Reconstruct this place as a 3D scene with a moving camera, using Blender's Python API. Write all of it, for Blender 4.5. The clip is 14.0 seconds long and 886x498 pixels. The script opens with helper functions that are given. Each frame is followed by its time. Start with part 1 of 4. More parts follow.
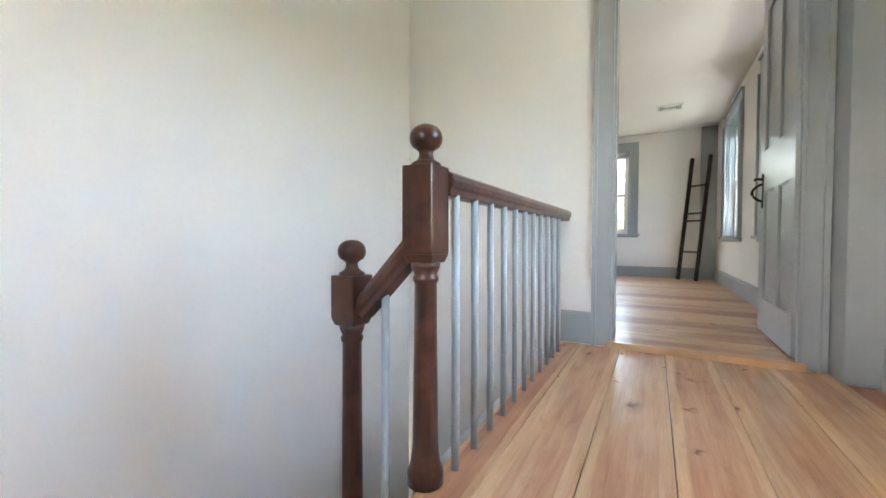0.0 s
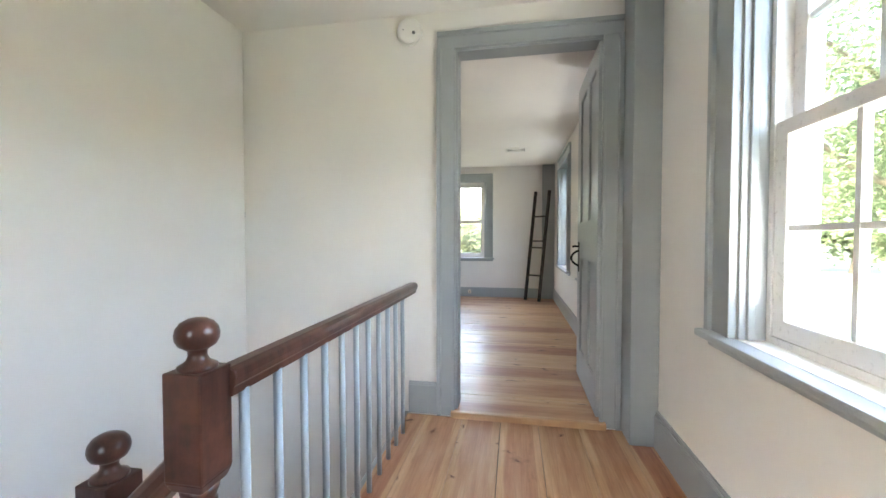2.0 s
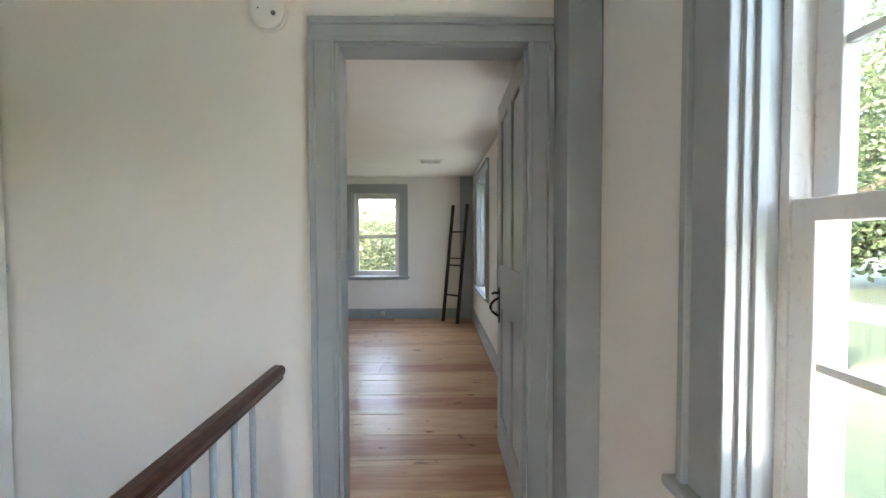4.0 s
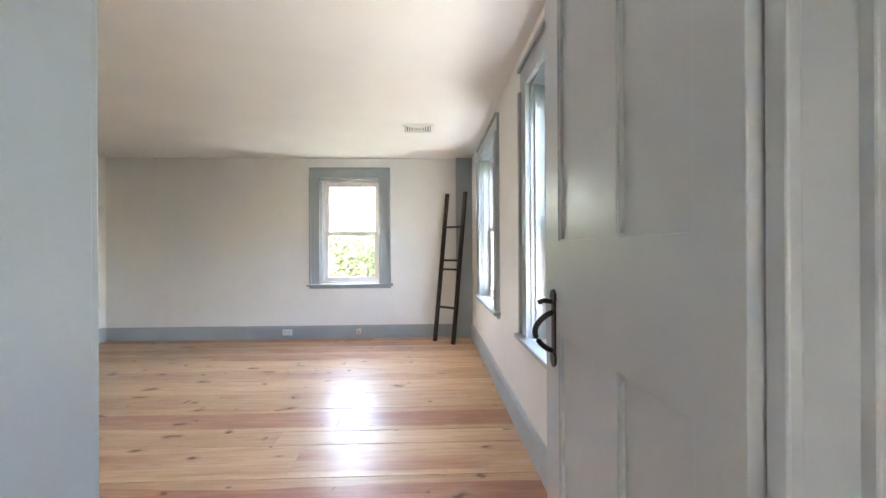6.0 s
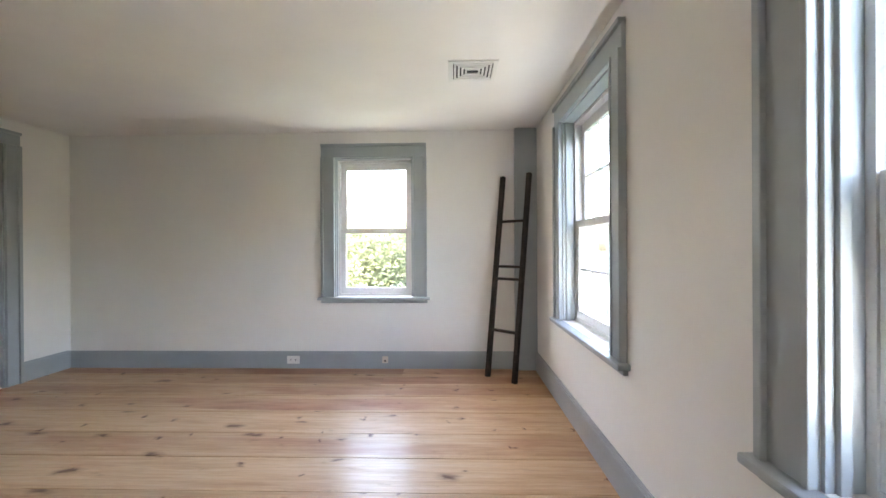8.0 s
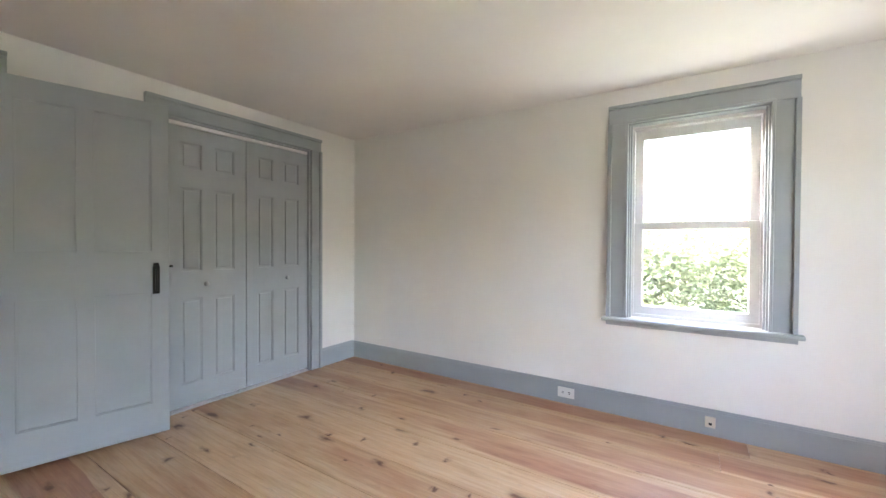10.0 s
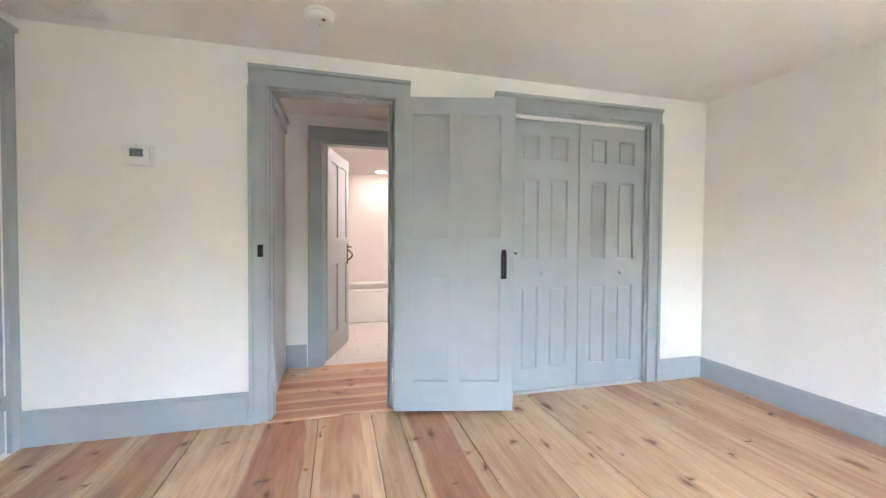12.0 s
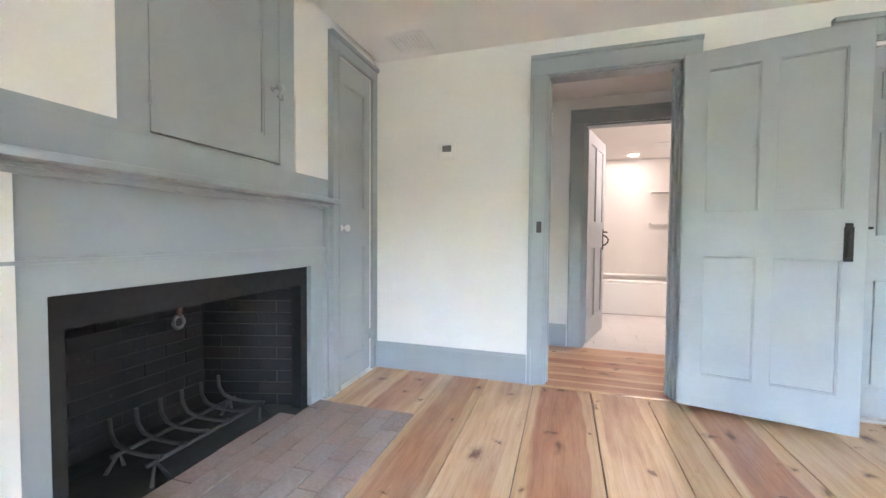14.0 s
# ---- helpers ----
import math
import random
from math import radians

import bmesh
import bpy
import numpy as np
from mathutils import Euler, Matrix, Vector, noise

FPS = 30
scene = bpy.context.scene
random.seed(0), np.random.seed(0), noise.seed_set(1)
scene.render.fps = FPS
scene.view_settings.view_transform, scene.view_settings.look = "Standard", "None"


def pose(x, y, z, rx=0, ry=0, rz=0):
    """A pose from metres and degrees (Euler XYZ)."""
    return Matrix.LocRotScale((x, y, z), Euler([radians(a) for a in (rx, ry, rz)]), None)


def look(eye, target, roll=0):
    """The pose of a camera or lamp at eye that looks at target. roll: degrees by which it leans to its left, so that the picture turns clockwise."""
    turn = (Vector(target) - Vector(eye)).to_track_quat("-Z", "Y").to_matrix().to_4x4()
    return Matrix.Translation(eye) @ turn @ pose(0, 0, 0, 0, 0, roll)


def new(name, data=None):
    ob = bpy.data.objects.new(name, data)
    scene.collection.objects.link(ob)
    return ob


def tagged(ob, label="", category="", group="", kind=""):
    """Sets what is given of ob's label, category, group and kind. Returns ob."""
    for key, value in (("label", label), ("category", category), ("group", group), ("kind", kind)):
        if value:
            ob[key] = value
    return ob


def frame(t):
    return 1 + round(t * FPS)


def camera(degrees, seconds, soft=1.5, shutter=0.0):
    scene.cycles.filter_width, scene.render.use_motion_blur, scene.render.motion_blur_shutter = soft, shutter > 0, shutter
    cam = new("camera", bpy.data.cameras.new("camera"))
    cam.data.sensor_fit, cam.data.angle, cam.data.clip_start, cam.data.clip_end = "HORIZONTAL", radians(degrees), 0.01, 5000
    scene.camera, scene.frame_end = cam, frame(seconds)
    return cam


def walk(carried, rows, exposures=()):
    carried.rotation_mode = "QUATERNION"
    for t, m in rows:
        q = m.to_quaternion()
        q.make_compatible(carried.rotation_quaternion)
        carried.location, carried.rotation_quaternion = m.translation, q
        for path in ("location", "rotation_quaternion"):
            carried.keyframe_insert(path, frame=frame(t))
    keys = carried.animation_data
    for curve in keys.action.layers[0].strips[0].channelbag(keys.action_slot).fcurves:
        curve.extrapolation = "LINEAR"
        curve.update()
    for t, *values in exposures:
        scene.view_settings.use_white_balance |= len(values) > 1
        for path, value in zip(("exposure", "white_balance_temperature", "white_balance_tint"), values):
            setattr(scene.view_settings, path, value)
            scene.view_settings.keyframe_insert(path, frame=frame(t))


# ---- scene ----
cam = camera(97.2, 14.0)
PATH = [
    (0, (0.074, 0.156, 0.555), (-0.878, 1.915, 0.507), 0.2),
    (0.5, (0.092, 0.193, 0.637), (-0.756, 2.004, 0.589), 0.1),
    (1, (0.118, 0.233, 0.746), (-0.593, 2.101, 0.695), 0.1),
    (1.5, (0.158, 0.265, 0.856), (-0.387, 2.188, 0.803), 0.1),
    (2, (0.199, 0.3, 0.98), (-0.16, 2.267, 0.925), -0.0),
    (2.5, (0.234, 0.354, 1.101), (0.026, 2.343, 1.047), 0.1),
    (3, (0.272, 0.455, 1.198), (0.169, 2.452, 1.14), 0.0),
    (3.5, (0.267, 0.632, 1.262), (0.261, 2.631, 1.199), 0.1),
    (5.8, (0.321, 1.989, 1.082), (0.397, 3.987, 1.074), -0.4),
    (6, (0.306, 2.103, 1.065), (0.38, 4.101, 1.066), -0.3),
    (6.5, (0.27, 2.428, 1.071), (0.346, 4.427, 1.067), -0.4),
    (7, (0.276, 2.739, 1.087), (0.354, 4.738, 1.081), -0.5),
    (7.2, (0.258, 2.856, 1.09), (0.337, 4.854, 1.085), -0.5),
    (9.3, (-0.349, 3.85, 1.122), (-1.017, 5.735, 1.101), 0.1),
    (9.5, (-0.434, 3.909, 1.13), (-1.214, 5.751, 1.102), 0.1),
    (10, (-0.633, 4.034, 1.137), (-1.712, 5.717, 1.109), 0.3),
    (10.5, (-0.819, 4.063, 1.119), (-2.214, 5.497, 1.1), 0.6),
    (11, (-0.932, 4.109, 1.111), (-2.579, 5.243, 1.076), 0.0),
    (11.5, (-1.001, 4.101, 1.092), (-2.811, 4.951, 1.043), 0.4),
    (12, (-1.042, 4.066, 1.076), (-2.974, 4.582, 1.028), 0.4),
    (12.5, (-1.045, 4.003, 1.063), (-3.034, 4.206, 1.018), 0.3),
    (13, (-1.027, 3.927, 1.05), (-3.025, 3.846, 0.991), 0.5),
    (13.5, (-0.997, 3.851, 1.011), (-2.966, 3.507, 0.944), 0.5),
    (14, (-0.964, 3.785, 0.947), (-2.873, 3.192, 0.879), 0.4),
]
EXPOSURES = [(0.0, 6.7, 7400, 21), (1.5, 6.65, 7400, 21), (2.5, 6.35, 7300, 22), (3.0, 6.08, 7300, 22), (3.7, 6.08, 7300, 21), (5.8, 7.25, 7300, 26), (6.5, 7.3, 7300, 26), (7.2, 6.85, 7300, 25), (9.5, 7.3, 7300, 27), (10.5, 7.7, 7200, 27), (11.5, 8.35, 7050, 24), (12.5, 8.5, 6900, 25), (14.0, 8.55, 6800, 22)]
walk(cam, [(t, look(eye, target, roll)) for t, eye, target, roll in PATH], EXPOSURES)

# ---- light ----
def opening_light(x, y, z, turn, width, power):
    """A strip lamp in a window's opening, behind the bottom rail, for the light that comes up from the ground outside."""
    lamp = new("window_light", bpy.data.lights.new("window_light", "AREA"))
    lamp.data.shape, lamp.data.size, lamp.data.size_y, lamp.data.energy, lamp.data.color = "RECTANGLE", width, 0.05, power, (0.93, 1.0, 0.95)
    lamp.matrix_world = pose(x, y, z, 0, 0, turn) @ pose(0, -0.165, 0.032, 180 - 28)


for spot in ((0.885, 1.235, 0.665, 90, 0.76, 0.26), (0.835, 3.71, 0.60, 90, 0.72, 0.13), (0.835, 5.5525, 0.60, 90, 0.78, 0.10), (-0.6375, 6.86, 0.655, 180, 0.64, 0.03)):
    opening_light(*spot)

world = bpy.data.worlds.new("sky")
scene.world = world
world.use_nodes = True
wn = world.node_tree
sky = wn.nodes.new("ShaderNodeTexSky")
sky.sky_type, sky.sun_disc = "NISHITA", False
sky.sun_elevation, sky.sun_rotation = radians(30), radians(250)
sky.dust_density, sky.air_density, sky.ozone_density = 6.0, 1.0, 1.0
bg = wn.nodes["Background"]
bg.inputs["Strength"].default_value = 0.15
wn.links.new(sky.outputs[0], bg.inputs["Color"])
sun = new("sun", bpy.data.lights.new("sun", "SUN"))
sun.data.energy, sun.data.angle, sun.data.color = 0.5, radians(12), (1.0, 0.95, 0.88)
sun.matrix_world = look((0, 0, 30), (18, 7, 19))



# ---- materials ----
def nodes_of(name):
    m = bpy.data.materials.new(name)
    m.use_nodes = True
    nt = m.node_tree
    return m, nt, nt.nodes["Principled BSDF"], nt.nodes.new, nt.links.new


def ramp(nt, fac, stops):
    r = nt.nodes.new("ShaderNodeValToRGB")
    while len(r.color_ramp.elements) < len(stops):
        r.color_ramp.elements.new(0.5)
    for e, (p, c) in zip(r.color_ramp.elements, stops):
        e.position, e.color = p, (*c, 1) if len(c) == 3 else c
    nt.links.new(fac, r.inputs[0])
    return r.outputs[0]


def mixed(nt, fac, a, b, blend="MIX"):
    x = nt.nodes.new("ShaderNodeMix")
    x.data_type, x.blend_type = "RGBA", blend
    for sock, v in ((x.inputs[0], fac), (x.inputs[6], a), (x.inputs[7], b)):
        if isinstance(v, (int, float)):
            sock.default_value = v
        elif isinstance(v, tuple):
            sock.default_value = (*v, 1)
        else:
            nt.links.new(v, sock)
    return x.outputs[2]


def stretched(nt, scale, jitter=0.0):
    """World position scaled by axis, shifted per object."""
    g = nt.nodes.new("ShaderNodeNewGeometry")
    mp = nt.nodes.new("ShaderNodeMapping")
    mp.inputs["Scale"].default_value = scale
    nt.links.new(g.outputs["Position"], mp.inputs["Vector"])
    if not jitter:
        return mp.outputs[0]
    oi = nt.nodes.new("ShaderNodeObjectInfo")
    ml = nt.nodes.new("ShaderNodeMath")
    ml.operation = "MULTIPLY"
    ml.inputs[1].default_value = jitter
    nt.links.new(oi.outputs["Random"], ml.inputs[0])
    ad = nt.nodes.new("ShaderNodeVectorMath")
    nt.links.new(mp.outputs[0], ad.inputs[0])
    nt.links.new(ml.outputs[0], ad.inputs[1])
    return ad.outputs[0]


def noisy(nt, vec, scale, detail=4.0, rough=0.55):
    n = nt.nodes.new("ShaderNodeTexNoise")
    n.inputs["Scale"].default_value, n.inputs["Detail"].default_value, n.inputs["Roughness"].default_value = scale, detail, rough
    nt.links.new(vec, n.inputs["Vector"])
    return n.outputs["Fac"]


def bumped(nt, bsdf, height, strength, dist=0.002):
    b = nt.nodes.new("ShaderNodeBump")
    b.inputs["Strength"].default_value, b.inputs["Distance"].default_value = strength, dist
    nt.links.new(height, b.inputs["Height"])
    nt.links.new(b.outputs[0], bsdf.inputs["Normal"])


def painted(name, colour, rough=0.5, vary=0.06, bump=0.15, grain=60.0, metal=0.0, spread=1.6):
    m, nt, bsdf, _, link = nodes_of(name)
    vec = stretched(nt, (1, 1, 1))
    big, fine = noisy(nt, vec, spread), noisy(nt, vec, grain, 6)
    dark = tuple(c * (1 - 2 * vary) for c in colour)
    light = tuple(min(1, c * (1 + vary)) for c in colour)
    col = ramp(nt, big, [(0.3, dark), (0.7, light)])
    col = mixed(nt, 0.12, col, ramp(nt, fine, [(0.35, dark), (0.65, light)]))
    link(col, bsdf.inputs["Base Color"])
    link(ramp(nt, fine, [(0.3, (rough * 0.85,) * 3), (0.7, (min(1, rough * 1.15),) * 3)]), bsdf.inputs["Roughness"])
    bsdf.inputs["Metallic"].default_value = metal
    if bump:
        bumped(nt, bsdf, fine, bump)
    return m


def maths(nt, op, a, b, c=None):
    n = nt.nodes.new("ShaderNodeMath")
    n.operation = op
    for sock, v in zip(n.inputs, (a, b, c)):
        if isinstance(v, (int, float)):
            sock.default_value = v
        elif v is not None:
            nt.links.new(v, sock)
    return n.outputs[0]


def knots(nt, base, warp_scale, warp, small, large, share):
    """Oval dark knots of uneven size, scattered in the given share of cells."""
    n3 = nt.nodes.new("ShaderNodeTexNoise")
    n3.inputs["Scale"].default_value, n3.inputs["Detail"].default_value = warp_scale, 3
    nt.links.new(base, n3.inputs["Vector"])
    sc = nt.nodes.new("ShaderNodeVectorMath")
    sc.operation = "SCALE"
    sc.inputs["Scale"].default_value = warp
    nt.links.new(n3.outputs["Color"], sc.inputs[0])
    add = nt.nodes.new("ShaderNodeVectorMath")
    nt.links.new(base, add.inputs[0])
    nt.links.new(sc.outputs[0], add.inputs[1])
    vor = nt.nodes.new("ShaderNodeTexVoronoi")
    vor.voronoi_dimensions = "2D"
    vor.inputs["Scale"].default_value = 1.0
    nt.links.new(add.outputs[0], vor.inputs["Vector"])
    sep = nt.nodes.new("ShaderNodeSeparateColor")
    nt.links.new(vor.outputs["Color"], sep.inputs[0])
    size = maths(nt, "MULTIPLY_ADD", maths(nt, "POWER", sep.outputs[1], 2.5), large - small, small)
    d = maths(nt, "DIVIDE", vor.outputs["Distance"], size)
    core = ramp(nt, d, [(0.12, (0.92,) * 3), (0.34, (0.7,) * 3), (0.55, (0.28,) * 3), (1.0, (0, 0, 0))])
    here = maths(nt, "LESS_THAN", sep.outputs[0], share)
    return maths(nt, "MULTIPLY", core, here)


def floorwood(name, along_x, redness=0.0):
    m, nt, bsdf, _, link = nodes_of(name)

    def axes(along, across, shift):
        return stretched(nt, (along, across, 1.0) if along_x else (across, along, 1.0), shift)

    grain = noisy(nt, axes(1.0, 9.0, 37.0), 2.6, 8, 0.62)
    fine = noisy(nt, axes(1.2, 30.0, 11.0), 6.0, 6, 0.65)
    oi = nt.nodes.new("ShaderNodeObjectInfo")
    # growth rings cut lengthwise: long arches and streaks
    wave = nt.nodes.new("ShaderNodeTexWave")
    wave.wave_type, wave.bands_direction, wave.wave_profile = "BANDS", "Y" if along_x else "X", "SAW"
    wave.inputs["Scale"].default_value, wave.inputs["Distortion"].default_value = 4.2, 7.0
    wave.inputs["Detail"].default_value, wave.inputs["Detail Scale"].default_value = 3.0, 0.9
    link(axes(0.32, 2.2, 29.0), wave.inputs["Vector"])
    rings = wave.outputs["Fac"]
    pale = ramp(nt, grain, [(0.25, (0.55, 0.285, 0.145)), (0.5, (0.71, 0.435, 0.25)), (0.75, (0.79, 0.55, 0.36))])
    red = ramp(nt, grain, [(0.25, (0.28, 0.08, 0.042)), (0.5, (0.43, 0.150, 0.082)), (0.8, (0.57, 0.27, 0.155))])
    stains = noisy(nt, axes(1, 3, 19.0), 1.1, 3)
    fac = maths(nt, "MULTIPLY_ADD", oi.outputs["Random"], 0.4, stains)
    # red heartwood with a pale sapwood edge along the board
    tc, sp = nt.nodes.new("ShaderNodeTexCoord"), nt.nodes.new("ShaderNodeSeparateXYZ")
    link(tc.outputs["Generated"], sp.inputs[0])
    across = maths(nt, "MULTIPLY_ADD", stains, 0.35, sp.outputs[1 if along_x else 0])
    heart = ramp(nt, across, [(0.30, (0, 0, 0)), (0.36, (1, 1, 1)), (1.04, (1, 1, 1)), (1.1, (0.25,) * 3)])
    amount = ramp(nt, fac, [(0.60 - 0.5 * redness, (0, 0, 0)), (1.0 - 0.35 * redness, (1, 1, 1))])
    col = mixed(nt, mixed(nt, 1.0, heart, amount, "MULTIPLY"), pale, red)
    col = mixed(nt, ramp(nt, rings, [(0.0, (0, 0, 0)), (0.75, (0.08,) * 3), (0.95, (0.22,) * 3), (1.0, (0.05,) * 3)]), col, (0.30, 0.105, 0.038))
    col = mixed(nt, 0.2, col, ramp(nt, fine, [(0.3, (0.28, 0.145, 0.07)), (0.6, (0.64, 0.43, 0.25))]))
    # each board a little darker or lighter than its neighbour
    tone = ramp(nt, maths(nt, "FRACT", maths(nt, "MULTIPLY", oi.outputs["Random"], 7.31), 0), [(0.0, (0.86, 0.83, 0.80)), (0.5, (1, 1, 1)), (1.0, (1, 1, 1))])
    col = mixed(nt, 1.0, col, tone, "MULTIPLY")
    # dirt and old marks rubbed into the surface
    marks = noisy(nt, axes(2.0, 5.0, 3.0), 3.2, 6, 0.7)
    col = mixed(nt, ramp(nt, marks, [(0.60, (0, 0, 0)), (0.78, (0.45,) * 3)]), col, (0.17, 0.08, 0.042))
    big = knots(nt, axes(2.1, 4.4, 23.0), 5.0, 0.30, 0.07, 0.19, 0.55)
    little = knots(nt, axes(4.0, 3.2, 51.0), 6.0, 0.35, 0.06, 0.16, 0.5)
    spot = maths(nt, "MAXIMUM", big, little)
    col = mixed(nt, spot, col, mixed(nt, marks, (0.05, 0.014, 0.006), (0.19, 0.052, 0.018)))
    link(col, bsdf.inputs["Base Color"])
    link(ramp(nt, marks, [(0.3, (0.34,) * 3), (0.75, (0.50,) * 3)]), bsdf.inputs["Roughness"])
    bsdf.inputs["Coat Weight"].default_value = 0.16
    bsdf.inputs["Coat Roughness"].default_value = 0.2
    bumped(nt, bsdf, grain, 0.25, 0.0015)
    return m


def stained(name, dark, light, rough=0.35):
    m, nt, bsdf, _, link = nodes_of(name)
    vec = stretched(nt, (9, 9, 1.2), 5.0)
    g = noisy(nt, vec, 4.0, 8, 0.65)
    wear = noisy(nt, stretched(nt, (1, 1, 1)), 9.0, 5, 0.6)
    col = ramp(nt, g, [(0.3, dark), (0.7, light)])
    worn = tuple(min(1, c * 1.9) for c in light)
    col = mixed(nt, ramp(nt, wear, [(0.5, (0, 0, 0)), (0.72, (0.75, 0.75, 0.75))]), col, worn)
    link(col, bsdf.inputs["Base Color"])
    bsdf.inputs["Roughness"].default_value = rough
    bumped(nt, bsdf, g, 0.2)
    return m


def leafy(name, a, b):
    m, nt, bsdf, _, link = nodes_of(name)
    g = nt.nodes.new("ShaderNodeNewGeometry")
    col = ramp(nt, g.outputs["Random Per Island"], [(0.0, a), (1.0, b)])
    link(col, bsdf.inputs["Base Color"])
    bsdf.inputs["Roughness"].default_value = 0.6
    tr = nt.nodes.new("ShaderNodeBsdfTranslucent")
    link(col, tr.inputs["Color"])
    mx = nt.nodes.new("ShaderNodeMixShader")
    mx.inputs[0].default_value = 0.45
    link(bsdf.outputs[0], mx.inputs[1])
    link(tr.outputs[0], mx.inputs[2])
    link(mx.outputs[0], nt.nodes["Material Output"].inputs["Surface"])
    return m


def glazing(name):
    m, nt, bsdf, _, link = nodes_of(name)
    nt.nodes.remove(bsdf)
    tr, gl = nt.nodes.new("ShaderNodeBsdfTransparent"), nt.nodes.new("ShaderNodeBsdfGlossy")
    tr.inputs["Color"].default_value = (0.72, 0.755, 0.735, 1)
    gl.inputs["Roughness"].default_value = 0.02
    lw = nt.nodes.new("ShaderNodeLayerWeight")
    mx = nt.nodes.new("ShaderNodeMixShader")
    link(ramp(nt, lw.outputs["Facing"], [(0.0, (0.02,) * 3), (0.6, (0.05,) * 3), (1.0, (0.5,) * 3)]), mx.inputs[0])
    link(tr.outputs[0], mx.inputs[1])
    link(gl.outputs[0], mx.inputs[2])
    link(mx.outputs[0], nt.nodes["Material Output"].inputs["Surface"])
    return m


def glowing(name, colour, strength):
    m, nt, bsdf, _, link = nodes_of(name)
    bsdf.inputs["Emission Color"].default_value = (*colour, 1)
    bsdf.inputs["Emission Strength"].default_value = strength
    return m


def sooty(name):
    m, nt, bsdf, _, link = nodes_of(name)
    vec = stretched(nt, (1, 1, 1), 9.0)
    n1, n2 = noisy(nt, vec, 5.0, 5), noisy(nt, vec, 45.0, 6)
    oi = nt.nodes.new("ShaderNodeObjectInfo")
    col = ramp(nt, n1, [(0.3, (0.006, 0.0055, 0.006)), (0.75, (0.022, 0.02, 0.021))])
    col = mixed(nt, ramp(nt, n2, [(0.62, (0, 0, 0)), (0.75, (0.5, 0.5, 0.5))]), col, (0.09, 0.088, 0.09))
    col = mixed(nt, ramp(nt, oi.outputs["Random"], [(0.8, (0, 0, 0)), (1.0, (0.35,) * 3)]), col, (0.05, 0.026, 0.02))
    link(col, bsdf.inputs["Base Color"])
    bsdf.inputs["Roughness"].default_value = 0.8
    bumped(nt, bsdf, n2, 0.5, 0.004)
    return m


def bricky(name):
    m, nt, bsdf, _, link = nodes_of(name)
    vec = stretched(nt, (1, 1, 1), 9.0)
    n1, n2 = noisy(nt, vec, 6.0, 5), noisy(nt, vec, 70.0, 6)
    oi = nt.nodes.new("ShaderNodeObjectInfo")
    col = ramp(nt, oi.outputs["Random"], [(0.0, (0.30, 0.19, 0.165)), (0.5, (0.38, 0.25, 0.215)), (1.0, (0.33, 0.26, 0.24))])
    col = mixed(nt, ramp(nt, n1, [(0.4, (0, 0, 0)), (0.75, (0.8, 0.8, 0.8))]), col, (0.30, 0.27, 0.26))
    col = mixed(nt, 0.2, col, ramp(nt, n2, [(0.3, (0.16, 0.1, 0.09)), (0.7, (0.5, 0.4, 0.36))]))
    link(col, bsdf.inputs["Base Color"])
    bsdf.inputs["Roughness"].default_value = 0.75
    bumped(nt, bsdf, n2, 0.5, 0.003)
    return m


def grassy(name):
    m, nt, bsdf, _, link = nodes_of(name)
    vec = stretched(nt, (1, 1, 1))
    n1, n2 = noisy(nt, vec, 0.35, 6), noisy(nt, vec, 9.0, 8)
    col = ramp(nt, n2, [(0.3, (0.016, 0.034, 0.016)), (0.7, (0.032, 0.056, 0.032))])
    col = mixed(nt, ramp(nt, n1, [(0.56, (0, 0, 0)), (0.68, (0.8, 0.8, 0.8))]), col, (0.09, 0.07, 0.055))
    link(col, bsdf.inputs["Base Color"])
    bsdf.inputs["Roughness"].default_value = 0.9
    bumped(nt, bsdf, n2, 0.6, 0.05)
    return m


WALL = painted("wall_paint", (0.84, 0.82, 0.79), 0.7, 0.02, 0.12, 90)
CEIL = painted("ceiling_paint", (0.85, 0.825, 0.80), 0.75, 0.025, 0.2, 40)
TRIM = painted("grey_trim_paint", (0.36, 0.395, 0.415), 0.33, 0.035, 0.12, 50, spread=4)
WHITE = painted("white_paint", (0.78, 0.78, 0.77), 0.35, 0.02, 0.05)
VINYL = painted("white_vinyl", (0.74, 0.73, 0.72), 0.3, 0.02, 0.0)
PLASTIC = painted("white_plastic", (0.78, 0.77, 0.74), 0.35, 0.01, 0.0)
SCREEN = painted("grey_display", (0.16, 0.17, 0.17), 0.2, 0.02, 0.0)
DARKSLOT = painted("dark_gap", (0.02, 0.02, 0.02), 0.6, 0.02, 0.0)
IRON = painted("black_iron", (0.022, 0.02, 0.019), 0.45, 0.2, 0.4, 120, 0.6)
ASHIRON = painted("ash_grey_iron", (0.07, 0.066, 0.064), 0.75, 0.25, 0.6, 90, 0.2)
NEWEL = stained("red_brown_stain", (0.026, 0.010, 0.008), (0.085, 0.032, 0.021), 0.28)
LADDERWOOD = stained("dark_ladder_stain", (0.014, 0.009, 0.008), (0.035, 0.022, 0.018), 0.5)
BALUSTER = painted("blue_grey_paint", (0.34, 0.385, 0.42), 0.35, 0.03, 0.1)
OAKX, OAKY = floorwood("pine_boards_along_x", True), floorwood("pine_boards_along_y", False, 0.6)
REDX = floorwood("red_pine_boards_along_x", True, 1.0)
COPPER = painted("copper", (0.72, 0.36, 0.22), 0.25, 0.06, 0.1, 30, 1.0)
